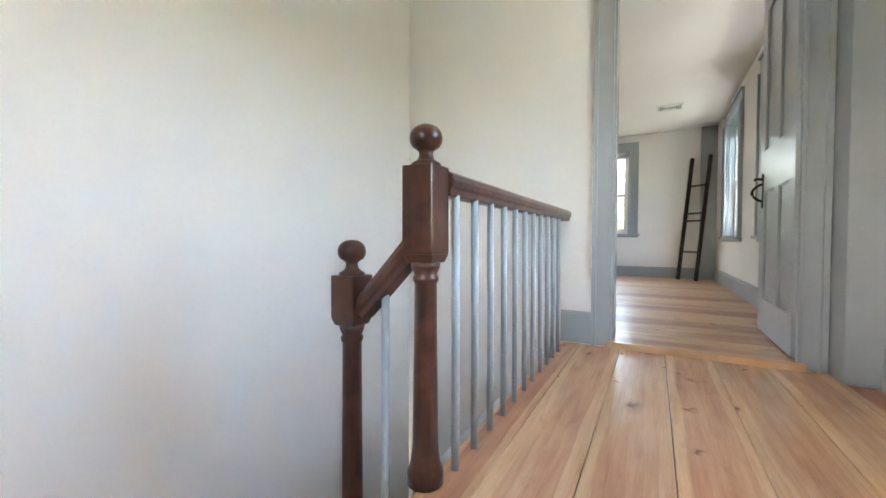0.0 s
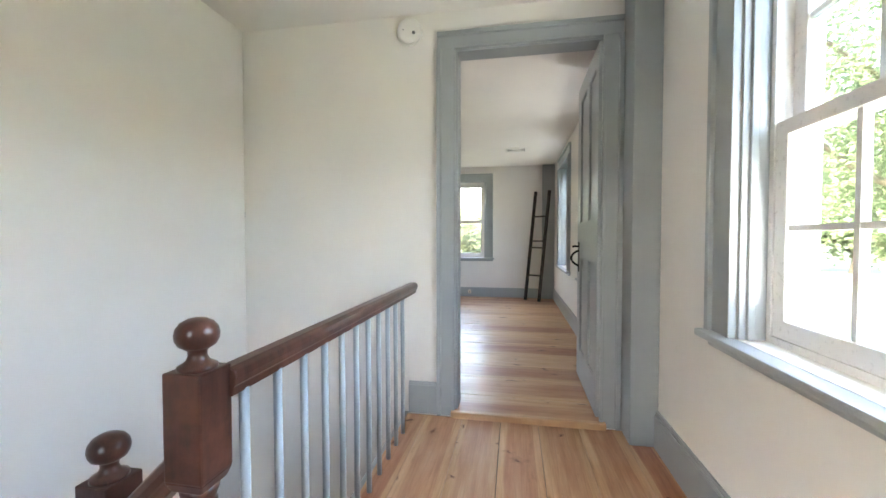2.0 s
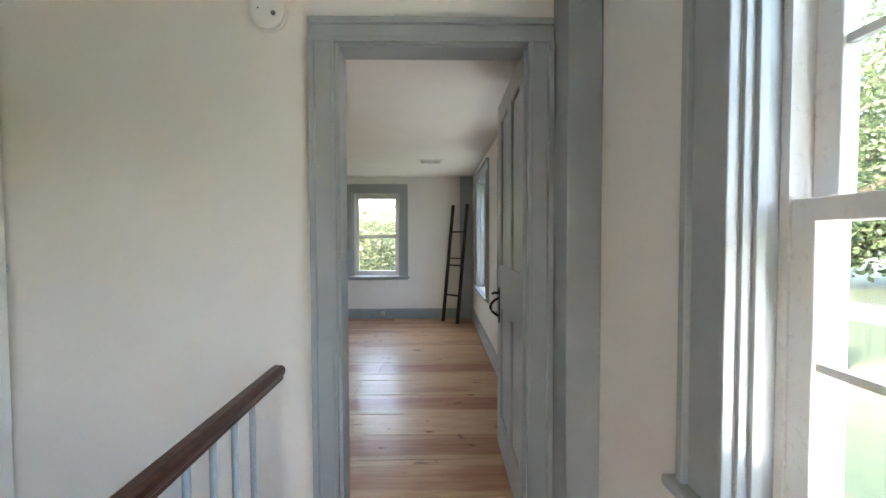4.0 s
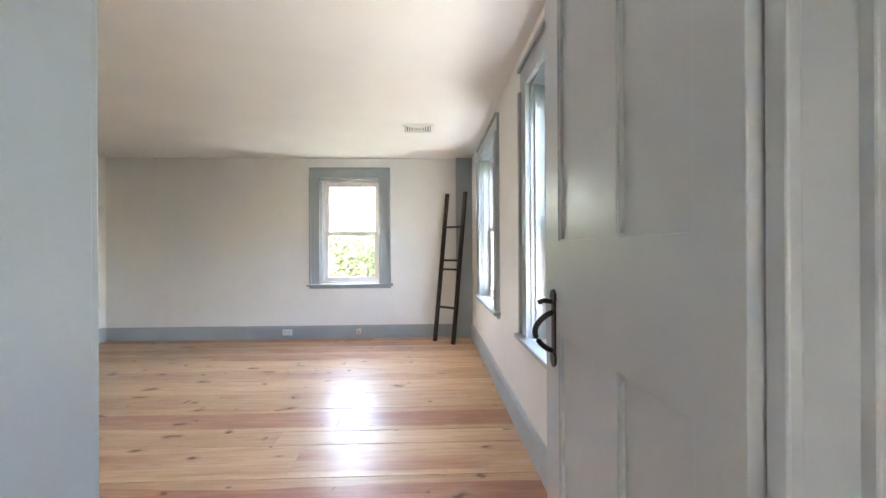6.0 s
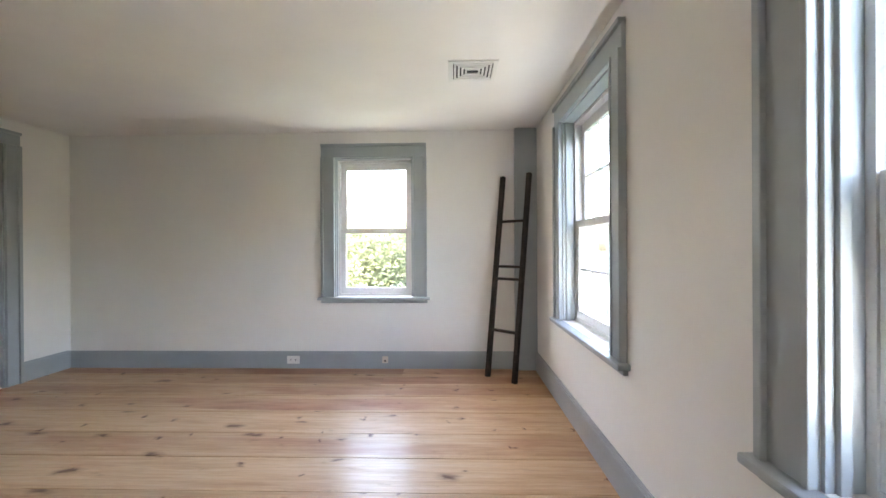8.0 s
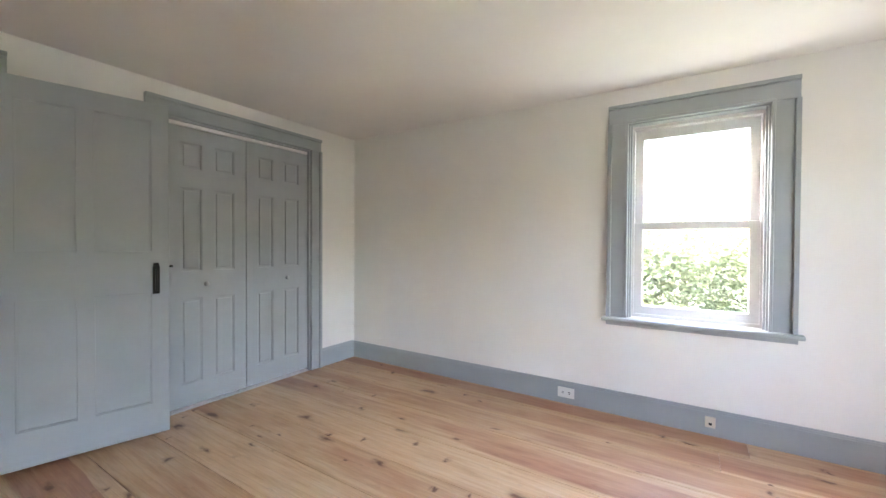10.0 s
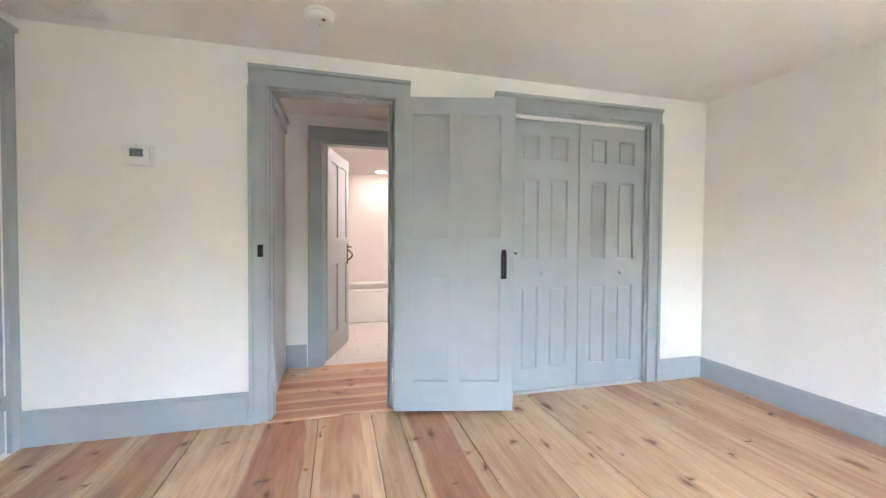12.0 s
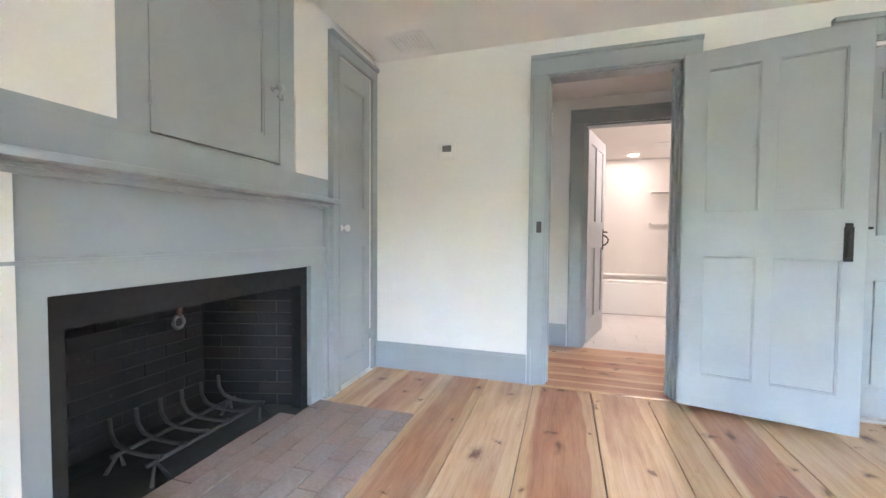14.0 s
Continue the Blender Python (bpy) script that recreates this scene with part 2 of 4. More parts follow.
CHROME = painted("chrome", (0.7, 0.7, 0.7), 0.12, 0.02, 0.0, 30, 1.0)
PORCELAIN = painted("porcelain", (0.82, 0.81, 0.79), 0.12, 0.01, 0.0)
TILE = painted("bath_floor_tile", (0.62, 0.59, 0.57), 0.35, 0.06, 0.1, 30)
# the second brick is a greyer one for a single firebox side
SOOT, GREYBRICK = sooty("sooty_brick"), painted("grey_firebox_brick", (0.04, 0.041, 0.046), 0.8, 0.3, 0.6, 45, spread=7)
BRICK, ASH = bricky("worn_hearth_brick"), painted("ash_mortar", (0.26, 0.24, 0.225), 0.9, 0.12, 0.6, 40)
SOOTMORTAR = painted("sooty_mortar", (0.045, 0.042, 0.039), 0.9, 0.48, 0.6, 30)
BLACKPAINT = painted("black_soot_slate", (0.010, 0.010, 0.0105), 0.6, 0.25, 0.4, 40)
GLASS = glazing("window_glass")
LAWN, ASPHALT = grassy("lawn"), painted("pale_asphalt", (0.075, 0.075, 0.078), 0.9, 0.1, 0.5, 30)
BARK = painted("maple_bark", (0.075, 0.068, 0.062), 0.9, 0.25, 1.0, 14, spread=5)
LEAF, LEAF2 = leafy("maple_leaves", (0.045, 0.08, 0.042), (0.085, 0.13, 0.075)), leafy("shrub_leaves", (0.04, 0.06, 0.035), (0.11, 0.14, 0.08))
LIT = glowing("lamp_glow", (1.0, 0.90, 0.82), 0.14)


# ---- building helpers ----
def box(bm, x0, x1, y0, y1, z0, z1, bevel=0.0):
    m = Matrix.Translation(((x0 + x1) / 2, (y0 + y1) / 2, (z0 + z1) / 2)) @ Matrix.Diagonal((abs(x1 - x0), abs(y1 - y0), abs(z1 - z0), 1))
    vs = bmesh.ops.create_cube(bm, size=1, matrix=m)["verts"]
    if bevel:
        es = list({e for v in vs for e in v.link_edges})
        bmesh.ops.bevel(bm, geom=es, offset=bevel, segments=2, affect="EDGES", profile=0.6)
    return bm


def boxes(*args, bevel=0.0):
    bm = bmesh.new()
    for a in args:
        box(bm, *a, bevel=bevel)
    return bm


def lathe(bm, prof, m=None, seg=24):
    """A turned shape from (radius, height) pairs."""
    m = m or Matrix()
    rings = [[bm.verts.new(m @ Vector((r * math.cos(2 * math.pi * k / seg), r * math.sin(2 * math.pi * k / seg), z))) for k in range(seg)] for r, z in prof]
    for a, b in zip(rings, rings[1:]):
        for k in range(seg):
            f = bm.faces.new((a[k], a[(k + 1) % seg], b[(k + 1) % seg], b[k]))
            f.smooth = True
    bm.faces.new(rings[0][::-1])
    bm.faces.new(rings[-1])
    return bm


def tube(bm, pts, r, seg=8, taper=1.0):
    """A round bar through points."""
    pts = [Vector(p) for p in pts]
    rings = []
    for i, p in enumerate(pts):
        d = (pts[min(i + 1, len(pts) - 1)] - pts[max(i - 1, 0)]).normalized()
        side = d.cross(Vector((0, 0, 1)) if abs(d.z) < 0.9 else Vector((0, 1, 0))).normalized()
        up = side.cross(d)
        rr = r * (1 + (taper - 1) * i / max(1, len(pts) - 1))
        rings.append([bm.verts.new(p + rr * (math.cos(2 * math.pi * k / seg) * side + math.sin(2 * math.pi * k / seg) * up)) for k in range(seg)])
    for a, b in zip(rings, rings[1:]):
        for k in range(seg):
            f = bm.faces.new((a[k], a[(k + 1) % seg], b[(k + 1) % seg], b[k]))
            f.smooth = True
    bm.faces.new(rings[0][::-1])
    bm.faces.new(rings[-1])
    return bm


def holed(u0, u1, z0, z1, y0, y1, holes):
    """A slab in the xz plane between y0 and y1 with rectangular holes (u0, u1, z0, z1)."""
    us = sorted({u0, u1, *[h[0] for h in holes], *[h[1] for h in holes]})
    zs = sorted({z0, z1, *[h[2] for h in holes], *[h[3] for h in holes]})
    bm, vv = bmesh.new(), {}

    def v(i, j, k):
        if (i, j, k) not in vv:
            vv[i, j, k] = bm.verts.new((us[i], (y0, y1)[k], zs[j]))
        return vv[i, j, k]

    def solid(i, j):
        if not (0 <= i < len(us) - 1 and 0 <= j < len(zs) - 1):
            return False
        cu, cz = (us[i] + us[i + 1]) / 2, (zs[j] + zs[j + 1]) / 2
        return not any(a < cu < b and c < cz < d for a, b, c, d in holes)

    for i in range(len(us) - 1):
        for j in range(len(zs) - 1):
            if not solid(i, j):
                continue
            bm.faces.new((v(i, j, 0), v(i + 1, j, 0), v(i + 1, j + 1, 0), v(i, j + 1, 0)))
            bm.faces.new((v(i, j, 1), v(i, j + 1, 1), v(i + 1, j + 1, 1), v(i + 1, j, 1)))
            for di, dj, a, b in ((-1, 0, (i, j), (i, j + 1)), (1, 0, (i + 1, j), (i + 1, j + 1)), (0, -1, (i, j), (i + 1, j)), (0, 1, (i, j + 1), (i + 1, j + 1))):
                if not solid(i + di, j + dj):
                    bm.faces.new((v(*a, 0), v(*b, 0), v(*b, 1), v(*a, 1)))
    bmesh.ops.recalc_face_normals(bm, faces=bm.faces)
    return bm


def mesh_of(name, bm, material):
    me = bpy.data.meshes.new(name)
    bm.to_mesh(me)
    bm.free()
    me.materials.append(material)
    return me


def part(name, bm, material, parent, label="", soft=0.0):
    ob = new(name, mesh_of(name, bm, material))
    ob.parent = parent
    if soft:
        md = ob.modifiers.new("soft", "BEVEL")
        md.width, md.segments, md.limit_method, md.angle_limit = soft, 2, "ANGLE", radians(40)
    return tagged(ob, label)


def thing(name, m, label, category, group="", kind=""):
    ob = new(name)
    ob.matrix_world = m
    ob.empty_display_size = 0.1
    return tagged(ob, label, category, group, kind)


def solid_thing(name, bm, material, label, category, kind="", m=None, group="", soft=0.0):
    ob = new(name, mesh_of(name, bm, material))
    if m is not None:
        ob.matrix_world = m
    if soft:
        md = ob.modifiers.new("soft", "BEVEL")
        md.width, md.segments, md.limit_method, md.angle_limit = soft, 2, "ANGLE", radians(40)
    return tagged(ob, label, category, group, kind)


# facing: the turn of a fitting whose local +y points out of the wall into the space
NORTH, SOUTH, WEST, EAST = 180, 0, -90, 90
ROOM_W, ROOM_E, ROOM_S, ROOM_N, ROOM_H = -3.505, 0.835, 2.48, 6.86, 2.165
HALL_W, HALL_E, HALL_N, HALL_S, HALL_H, HALL_Z = -1.455, 0.885, 2.49, -0.95, 2.25, -0.03
PART_Y = 2.61

# ---- walls ----
def wall(name, m, u0, u1, z0, z1, thick, holes=(), label="off-white painted plaster wall"):
    return solid_thing(name, holed(u0, u1, z0, z1, -thick, 0, list(holes)), WALL, label, "wall", "structure", m)


wall("wall_room_north", pose(0, ROOM_N, 0, 0, 0, NORTH), -1.2, 3.75, -0.2, 2.4, 0.2, [(0.275, 1.0, 0.655, 1.93)])
wall("wall_room_east", pose(ROOM_E, 0, 0, 0, 0, EAST), PART_Y, ROOM_N, -0.2, 2.4, 0.2, [(3.31, 4.11, 0.60, 1.92), (5.12, 5.985, 0.60, 1.95)])
wall("wall_room_west", pose(ROOM_W, 0, 0, 0, 0, WEST), -ROOM_N, -ROOM_S + 0.2, -0.2, 2.4, 0.11, [(-4.40, -3.670, -0.01, 1.945), (-6.322, -5.18, -0.01, 1.955)])
wall("wall_room_south", pose(0, ROOM_S, 0, 0, 0, SOUTH), ROOM_W - 0.11, -1.456, -0.2, 2.4, 0.14, [(-3.44, -3.02, -0.01, 2.02), (-2.92, -1.457, -0.01, 1.262), (-2.645, -1.815, 1.262, 2.3)])
wall("wall_stair_north", pose(0, 2.53, 0, 0, 0, SOUTH), -1.49, -0.6, -2.75, 2.4, 2.53 - HALL_N)
wall("wall_partition", pose(0, PART_Y, 0, 0, 0, SOUTH), -0.6, 1.2, -2.75, 2.4, PART_Y - HALL_N, [(-0.130, 0.672, -0.03, 2.034)])
wall("wall_hall_east", pose(HALL_E, 0, 0, 0, 0, EAST), HALL_S, HALL_N, -2.75, 2.4, 0.2, [(0.81, 1.66, 0.665, 1.98)])
wall("wall_hall_west", pose(HALL_W, 0, 0, 0, 0, WEST), -2.478, -HALL_S, -2.75, 2.4, 0.12)
wall("wall_hall_south", pose(0, HALL_S, 0, 0, 0, SOUTH), -1.6, 1.1, -2.75, 2.4, 0.2, [(-0.585, 0.035, 0.665, 1.98)])
solid_thing("ceiling_room", boxes((ROOM_W - 0.05, ROOM_E + 0.1, ROOM_S + 0.03, ROOM_N + 0.1, ROOM_H, ROOM_H + 0.1)), CEIL, "off-white painted plaster bedroom ceiling", "ceiling", "structure")
solid_thing("ceiling_hall", boxes((HALL_W - 0.05, HALL_E + 0.1, HALL_S - 0.1, HALL_N + 0.05, HALL_H, HALL_H + 0.1)), CEIL, "off-white painted plaster hall ceiling", "ceiling", "structure")
solid_thing("floor_lower", boxes((-1.6, 1.1, -1.1, 2.6, -2.8, -2.7)), OAKY, "wooden floor at the foot of the stairs", "floor", "structure")

# added slab, out of view: the overhang keeps sky light off the sills
solid_thing("roof", boxes((-7.6, 1.28, -1.6, 7.3, 2.42, 2.6)), WHITE, "unseen roof slab added so its eaves shade the windows", "roof", "structure")

# small hall to the bathroom, and the bathroom
BX, BCEIL = -4.48, 2.11
wall("wall_corridor_south", pose(0, 3.64, 0, 0, 0, SOUTH), BX - 0.1, ROOM_W - 0.11, -0.1, 2.4, 0.1)
wall("wall_corridor_north", pose(0, 5.1, 0, 0, 0, NORTH), 3.615, 4.6, -0.1, 2.4, 0.1)
wall("wall_bath_door", pose(BX, 0, 0, 0, 0, WEST), -5.6, -3.3, -0.1, 2.4, 0.11, [(-4.66, -3.935, -0.01, 1.89)])
wall("wall_bath_back", pose(-7.1, 0, 0, 0, 0, WEST), -5.6, -3.3, -0.1, 2.3, 0.1)
wall("wall_bath_south", pose(0, 3.6, 0, 0, 0, SOUTH), -7.1, BX - 0.11, -0.1, 2.3, 0.1)
wall("wall_bath_north", pose(0, 5.45, 0, 0, 0, NORTH), 4.59, 7.1, -0.1, 2.3, 0.1)
solid_thing("ceiling_corridor", boxes((BX, ROOM_W - 0.11, 3.64, 5.1, BCEIL, BCEIL + 0.1)), CEIL, "off-white painted small hall ceiling", "ceiling", "structure")
solid_thing("ceiling_bath", boxes((-7.1, BX - 0.11, 3.6, 5.45, 2.05, 2.15)), CEIL, "white painted bathroom ceiling", "ceiling", "structure")
# closet behind the folding doors
solid_thing("wall_closet", boxes((-4.3, -3.616, 6.6, 6.7, -0.1, 2.3), (-4.4, -4.3, 5.1, 6.7, -0.1, 2.3), (-4.3, -3.616, 5.11, 6.59, 2.1, 2.2)), WALL, "plain closet walls behind the folding doors", "wall", "structure")
solid_thing("wall_cupboard", boxes((-3.62, -2.93, 2.0, 2.1, -0.1, 2.3), (-3.62, -2.93, 2.1, 2.34, -0.1, -0.005), (-3.62, -2.93, 2.1, 2.34, 2.1, 2.2), (-3.02, -2.93, 2.1, 2.34, 0, 2.1), (-3.62, -3.5, 2.1, 2.34, 0, 2.1)), WALL, "plain back wall of the corner cupboard", "wall", "structure")

# slab and chimney walls that close the house below and behind
solid_thing("house_slab", boxes((-7.3, -1.58, 1.2, 7.06, -0.35, -0.21), (-3.7, -1.58, 1.2, 1.3, -0.21, 2.4), (-3.74, -3.63, 1.3, 2.5, -0.21, 2.4), (-2.93, -1.58, 2.22, 2.30, 0.98, 2.4)), WALL, "plain slab and chimney back closing the house", "wall", "structure")
solid_thing("floor_closet", boxes((-4.3, -3.616, 5.1, 6.6, -0.1, -0.004)), OAKX, "closet floor behind the folding doors", "floor", "structure")

# ---- corner posts ----
solid_thing("corner_post", boxes((0.64, ROOM_E, 6.80, ROOM_N, 0, ROOM_H), bevel=0.004), TRIM, "grey painted timber corner post of the bedroom", "post", "structure")
solid_thing("corner_post", boxes((0.755, HALL_E, 2.31, HALL_N, HALL_Z, HALL_H), bevel=0.006), TRIM, "grey painted timber corner post beside the doorway", "post", "structure")


# ---- baseboards ----
def baseboard(m, length, h):
    bm = boxes((0, length, 0, 0.018, 0, h - 0.018), (0, length, 0, 0.013, h - 0.018, h - 0.008), (0, length, 0, 0.009, h - 0.008, h))
    return solid_thing("baseboard", bm, TRIM, "blue-grey painted wooden baseboard with a beaded top", "baseboard", "structure", m)


baseboard(pose(0.64, ROOM_N, 0, 0, 0, NORTH), 0.64 - ROOM_W, 0.155)
baseboard(pose(ROOM_E, PART_Y, 0, 0, 0, EAST), 6.80 - PART_Y, 0.165)
baseboard(pose(ROOM_W, ROOM_N - 0.02, 0, 0, 0, WEST), ROOM_N - 0.02 - 6.432, 0.165)
baseboard(pose(ROOM_W, 5.072, 0, 0, 0, WEST), 5.072 - 4.503, 0.175)
baseboard(pose(ROOM_W, 3.562, 0, 0, 0, WEST), 3.562 - ROOM_S - 0.012, 0.185)
baseboard(pose(-0.6, PART_Y, 0, 0, 0, SOUTH), 0.365, 0.17)
baseboard(pose(-0.23, HALL_N, HALL_Z, 0, 0, NORTH), 0.17, 0.18)
baseboard(pose(HALL_E, HALL_S, HALL_Z, 0, 0, EAST), 2.31 - HALL_S, 0.18)
baseboard(pose(BX, 3.81, 0, 0, 0, WEST), 0.165, 0.19)


# ---- casings, windows and doors ----
def casing(parent, u0, u1, z0, z1, w, head=None, sides=(True, True)):
    """Boards round an opening, with a raised outer band and an inner bead; local +y is out of the wall."""
    head = head or w

    def board(bm, a0, a1, b0, b1, upright, outer_first):
        d = 0.02
        box(bm, *((a0, a1) if upright else (a0, a1)), 0, d, b0, b1)
        if upright:
            o = (a0 - 0.002, a0 + 0.022) if outer_first else (a1 - 0.022, a1 + 0.002)
            i = (a1 - 0.016, a1 + 0.001) if outer_first else (a0 - 0.001, a0 + 0.016)
            box(bm, *o, 0, d + 0.016, b0, b1)
            box(bm, *i, 0, d + 0.006, b0, b1)
        else:
            box(bm, a0, a1, 0, d + 0.016, b1 - 0.022, b1 + 0.002)
            box(bm, a0 + w - 0.016, a1 - w + 0.016, 0, d + 0.006, b0 - 0.001, b0 + 0.016)
        return bm

    if sides[0]:
        part("casing", board(bmesh.new(), u0 - w, u0, z0, z1, True, True), TRIM, parent, soft=0.003)
    if sides[1]:
        part("casing", board(bmesh.new(), u1, u1 + w, z0, z1, True, False), TRIM, parent, soft=0.003)
    part("head_casing", board(bmesh.new(), u0 - w, u1 + w, z1, z1 + head, False, True), TRIM, parent, soft=0.003)


def sash(parent, u0, u1, z0, z1, y, cols, rows, rail=(0.05, 0.05), stile=0.05, glaze=0.035, flush=False):
    """One sash: frame, glazing bars and panes; y is its inner face."""
    g = (u0 + stile, u1 - stile, z0 + rail[0], z1 - rail[1])
    s = part("sash", holed(u0, u1, z0, z1, y - glaze, y, [g]), VINYL, parent, "white window sash", soft=0.003)
    w, h = (g[1] - g[0]) / cols, (g[3] - g[2]) / rows
    for i in range(1, cols):
        part("glazing_bar", boxes((g[0] + i * w - 0.008, g[0] + i * w + 0.008, y - 0.027, y - 0.006, g[2], g[3])), VINYL, s)
    for j in range(1, rows):
        part("glazing_bar", boxes((g[0], g[1], y - 0.026, y - 0.007, g[2] + j * h - 0.008, g[2] + j * h + 0.008)), VINYL, s)
    for i in range(cols):
        for j in range(rows):
            p = part("pane", boxes((g[0] + i * w, g[0] + (i + 1) * w, y - 0.019, y - 0.016, g[2] + j * h, g[2] + (j + 1) * h)), GLASS, s, "clear glass pane")
            p.visible_shadow = False


def window(name, m, w, z0, z1, meet, cas, thick, depth, cols, rows, label):
    win = thing(name, m, label, "window", kind="structure")
    u = w / 2
    casing(win, -u, u, z0, z1, cas)
    # stool with rounded nose, and apron strip
    part("window_sill", boxes((-u - cas - 0.03, u + cas + 0.03, -0.06, 0.055, z0 - 0.028, z0 - 0.002), bevel=0.008), TRIM, win, "grey painted window sill")
    part("apron", boxes((-u - cas - 0.005, u + cas + 0.005, 0, 0.02, z0 - 0.055, z0 - 0.028), bevel=0.003), TRIM, win)
    e = 0.022
    # grey jamb with stop, then the white frame
    part("jamb", boxes((-u, -u + e * 0.5, -depth, 0, z0, z1), (-u, -u + e, -depth * 0.55, -0.02, z0, z1), (u - e * 0.5, u, -depth, 0, z0, z1), (u - e, u, -depth * 0.55, -0.02, z0, z1), (-u, u, -depth, 0, z1 - e * 0.5, z1)), TRIM, win, soft=0.002)
    part("window_frame", holed(-u, u, z0, z1, -thick, -depth, [(-u + 0.03, u - 0.03, z0 + 0.02, z1 - 0.03)]), VINYL, win, "white window frame")
    part("outer_sill", boxes((-u - 0.05, u + 0.05, -thick - 0.06, -depth, z0 - 0.05, z0 - 0.003)), VINYL, win)
    a = 0.031
    sash(win, -u + a, u - a, z0 + 0.021, meet + 0.022, -depth - 0.004, cols, rows, (0.055, 0.045))
    sash(win, -u + a, u - a, meet - 0.022, z1 - 0.031, -depth - 0.045, cols, rows, (0.042, 0.06))
    return win


window("window_1", pose(HALL_E, 1.235, 0, 0, 0, EAST), 0.85, 0.665, 1.98, 1.30, 0.135, 0.2, 0.075, 3, 2, "white double-hung hall window in grey casing")
window("window_2", pose(ROOM_E, 3.71, 0, 0, 0, EAST), 0.80, 0.60, 1.92, 1.22, 0.13, 0.2, 0.08, 3, 2, "white double-hung bedroom window in grey casing behind the open door")
window("window_3", pose(ROOM_E, 5.5525, 0, 0, 0, EAST), 0.865, 0.60, 1.95, 1.25, 0.13, 0.2, 0.08, 3, 2, "white double-hung bedroom window in grey casing near the ladder")
window("window_4", pose(-0.6375, ROOM_N, 0, 0, 0, NORTH), 0.725, 0.655, 1.93, 1.26, 0.12, 0.2, 0.075, 1, 1, "white one-over-one bedroom window in grey casing on the end wall")

# unseen window, added to let daylight into the stair hall from the south
window("added_window", pose(-0.275, HALL_S, 0, 0, 0, SOUTH), 0.62, 0.665, 1.98, 1.30, 0.135, 0.2, 0.075, 3, 2, "unseen double-hung window added to light the stair hall")


def leaf(parent, w, h, t, panels, name="door_leaf", z0=0.012, raised=False, mat=TRIM):
    """A panelled leaf from the hinge (u = 0) to u = w, thickness -t..0."""
    lf = part(name, holed(0, w, z0, h, -t, 0, panels), mat, parent, soft=0.002)
    for a, b, c, d in panels:
        e = 0.006
        bm = boxes((a, b, -t + 0.012, -0.012, c, d))
        for y in ((-0.012, -0.004), (-t + 0.004, -t + 0.012)):
            for q in ((a, a + e, *y, c, d), (b - e, b, *y, c, d), (a + e, b - e, *y, c, c + e), (a + e, b - e, *y, d - e, d)):
                box(bm, *q)
        if raised:
            box(bm, a + 0.02, b - 0.02, -t + 0.004, -0.004, c + 0.02, d - 0.02, bevel=0.0035)
        part("panel", bm, mat, lf)
    return lf


def jambs(parent, u0, u1, z1, y0, y1, z0=0.0):
    part("jamb", boxes((u0 - 0.001, u0 + 0.014, y0, y1, z0, z1), (u0 + 0.014, u0 + 0.026, y0 + 0.03, y0 + 0.06, z0, z1 - 0.014)), TRIM, parent, soft=0.002)
    part("jamb", boxes((u1 - 0.014, u1 + 0.001, y0, y1, z0, z1), (u1 - 0.026, u1 - 0.014, y0 + 0.03, y0 + 0.06, z0, z1 - 0.014)), TRIM, parent, soft=0.002)
    part("head_jamb", boxes((u0 + 0.014, u1 - 0.014, y0, y1, z1 - 0.014, z1)), TRIM, parent, soft=0.002)


def thumb_latch(parent, u, z, side, y):
    """Wrought handle with plate and thumb piece on a leaf face; side is +1 or -1 along local y."""
    k = part("door_handle", boxes((u - 0.014, u + 0.014, *sorted((y, y + side * 0.005)), z - 0.085, z + 0.07), bevel=0.0015), IRON, parent, "black wrought-iron thumb latch")
    bm = bmesh.new()
    for dz in (0.075, -0.09):
        lathe(bm, [(0.022, -0.003), (0.022, 0.003)], Matrix.Translation((u, y + side * 0.004, z + dz)) @ Matrix.Rotation(radians(90), 4, "X"), 7)
    part("finial", bm, IRON, k)
    part("grip", tube(bmesh.new(), [(u, y + side * (0.003 + 0.05 * math.sin(math.pi * q / 14) ** 0.7), z + 0.035 - 0.105 * q / 14) for q in range(15)], 0.0075, 10), IRON, k)
    part("thumb_piece", tube(bmesh.new(), [(u, y, z + 0.062), (u, y + side * 0.03, z + 0.066), (u, y + side * 0.045, z + 0.06)], 0.007, 8), IRON, k)


def four_panels(w, h):
    a, b, c, d = 0.11 * w / 0.72, w * 0.45, w * 0.55, w - 0.085
    return [(a, b, 0.21, 0.845), (c, d, 0.21, 0.845), (a, b, 1.085, h - 0.105), (c, d, 1.085, h - 0.105)]


# bedroom doorway from the stair hall, its door swung open into the bedroom
door1 = thing("door_1", pose(0, HALL_N, 0, 0, 0, NORTH), "grey casing round the bedroom doorway", "door frame", kind="structure")
casing(door1, -0.65, 0.130, HALL_Z, 2.034, 0.100, head=0.088)
part("jamb", boxes((0.116, 0.131, -0.12, 0, HALL_Z, 2.034)), TRIM, door1, soft=0.002)
part("jamb", boxes((-0.673, -0.669, -0.12, 0, HALL_Z, 2.034)), TRIM, door1)
part("head_jamb", boxes((-0.669, 0.116, -0.12, 0, 2.022, 2.035)), TRIM, door1, soft=0.002)
door1b = thing("door_1_inner", pose(0, PART_Y, 0, 0, 0, SOUTH), "grey casing on the bedroom side of the doorway", "door frame", kind="structure")
casing(door1b, -0.130, 0.672, 0, 2.034, 0.1)
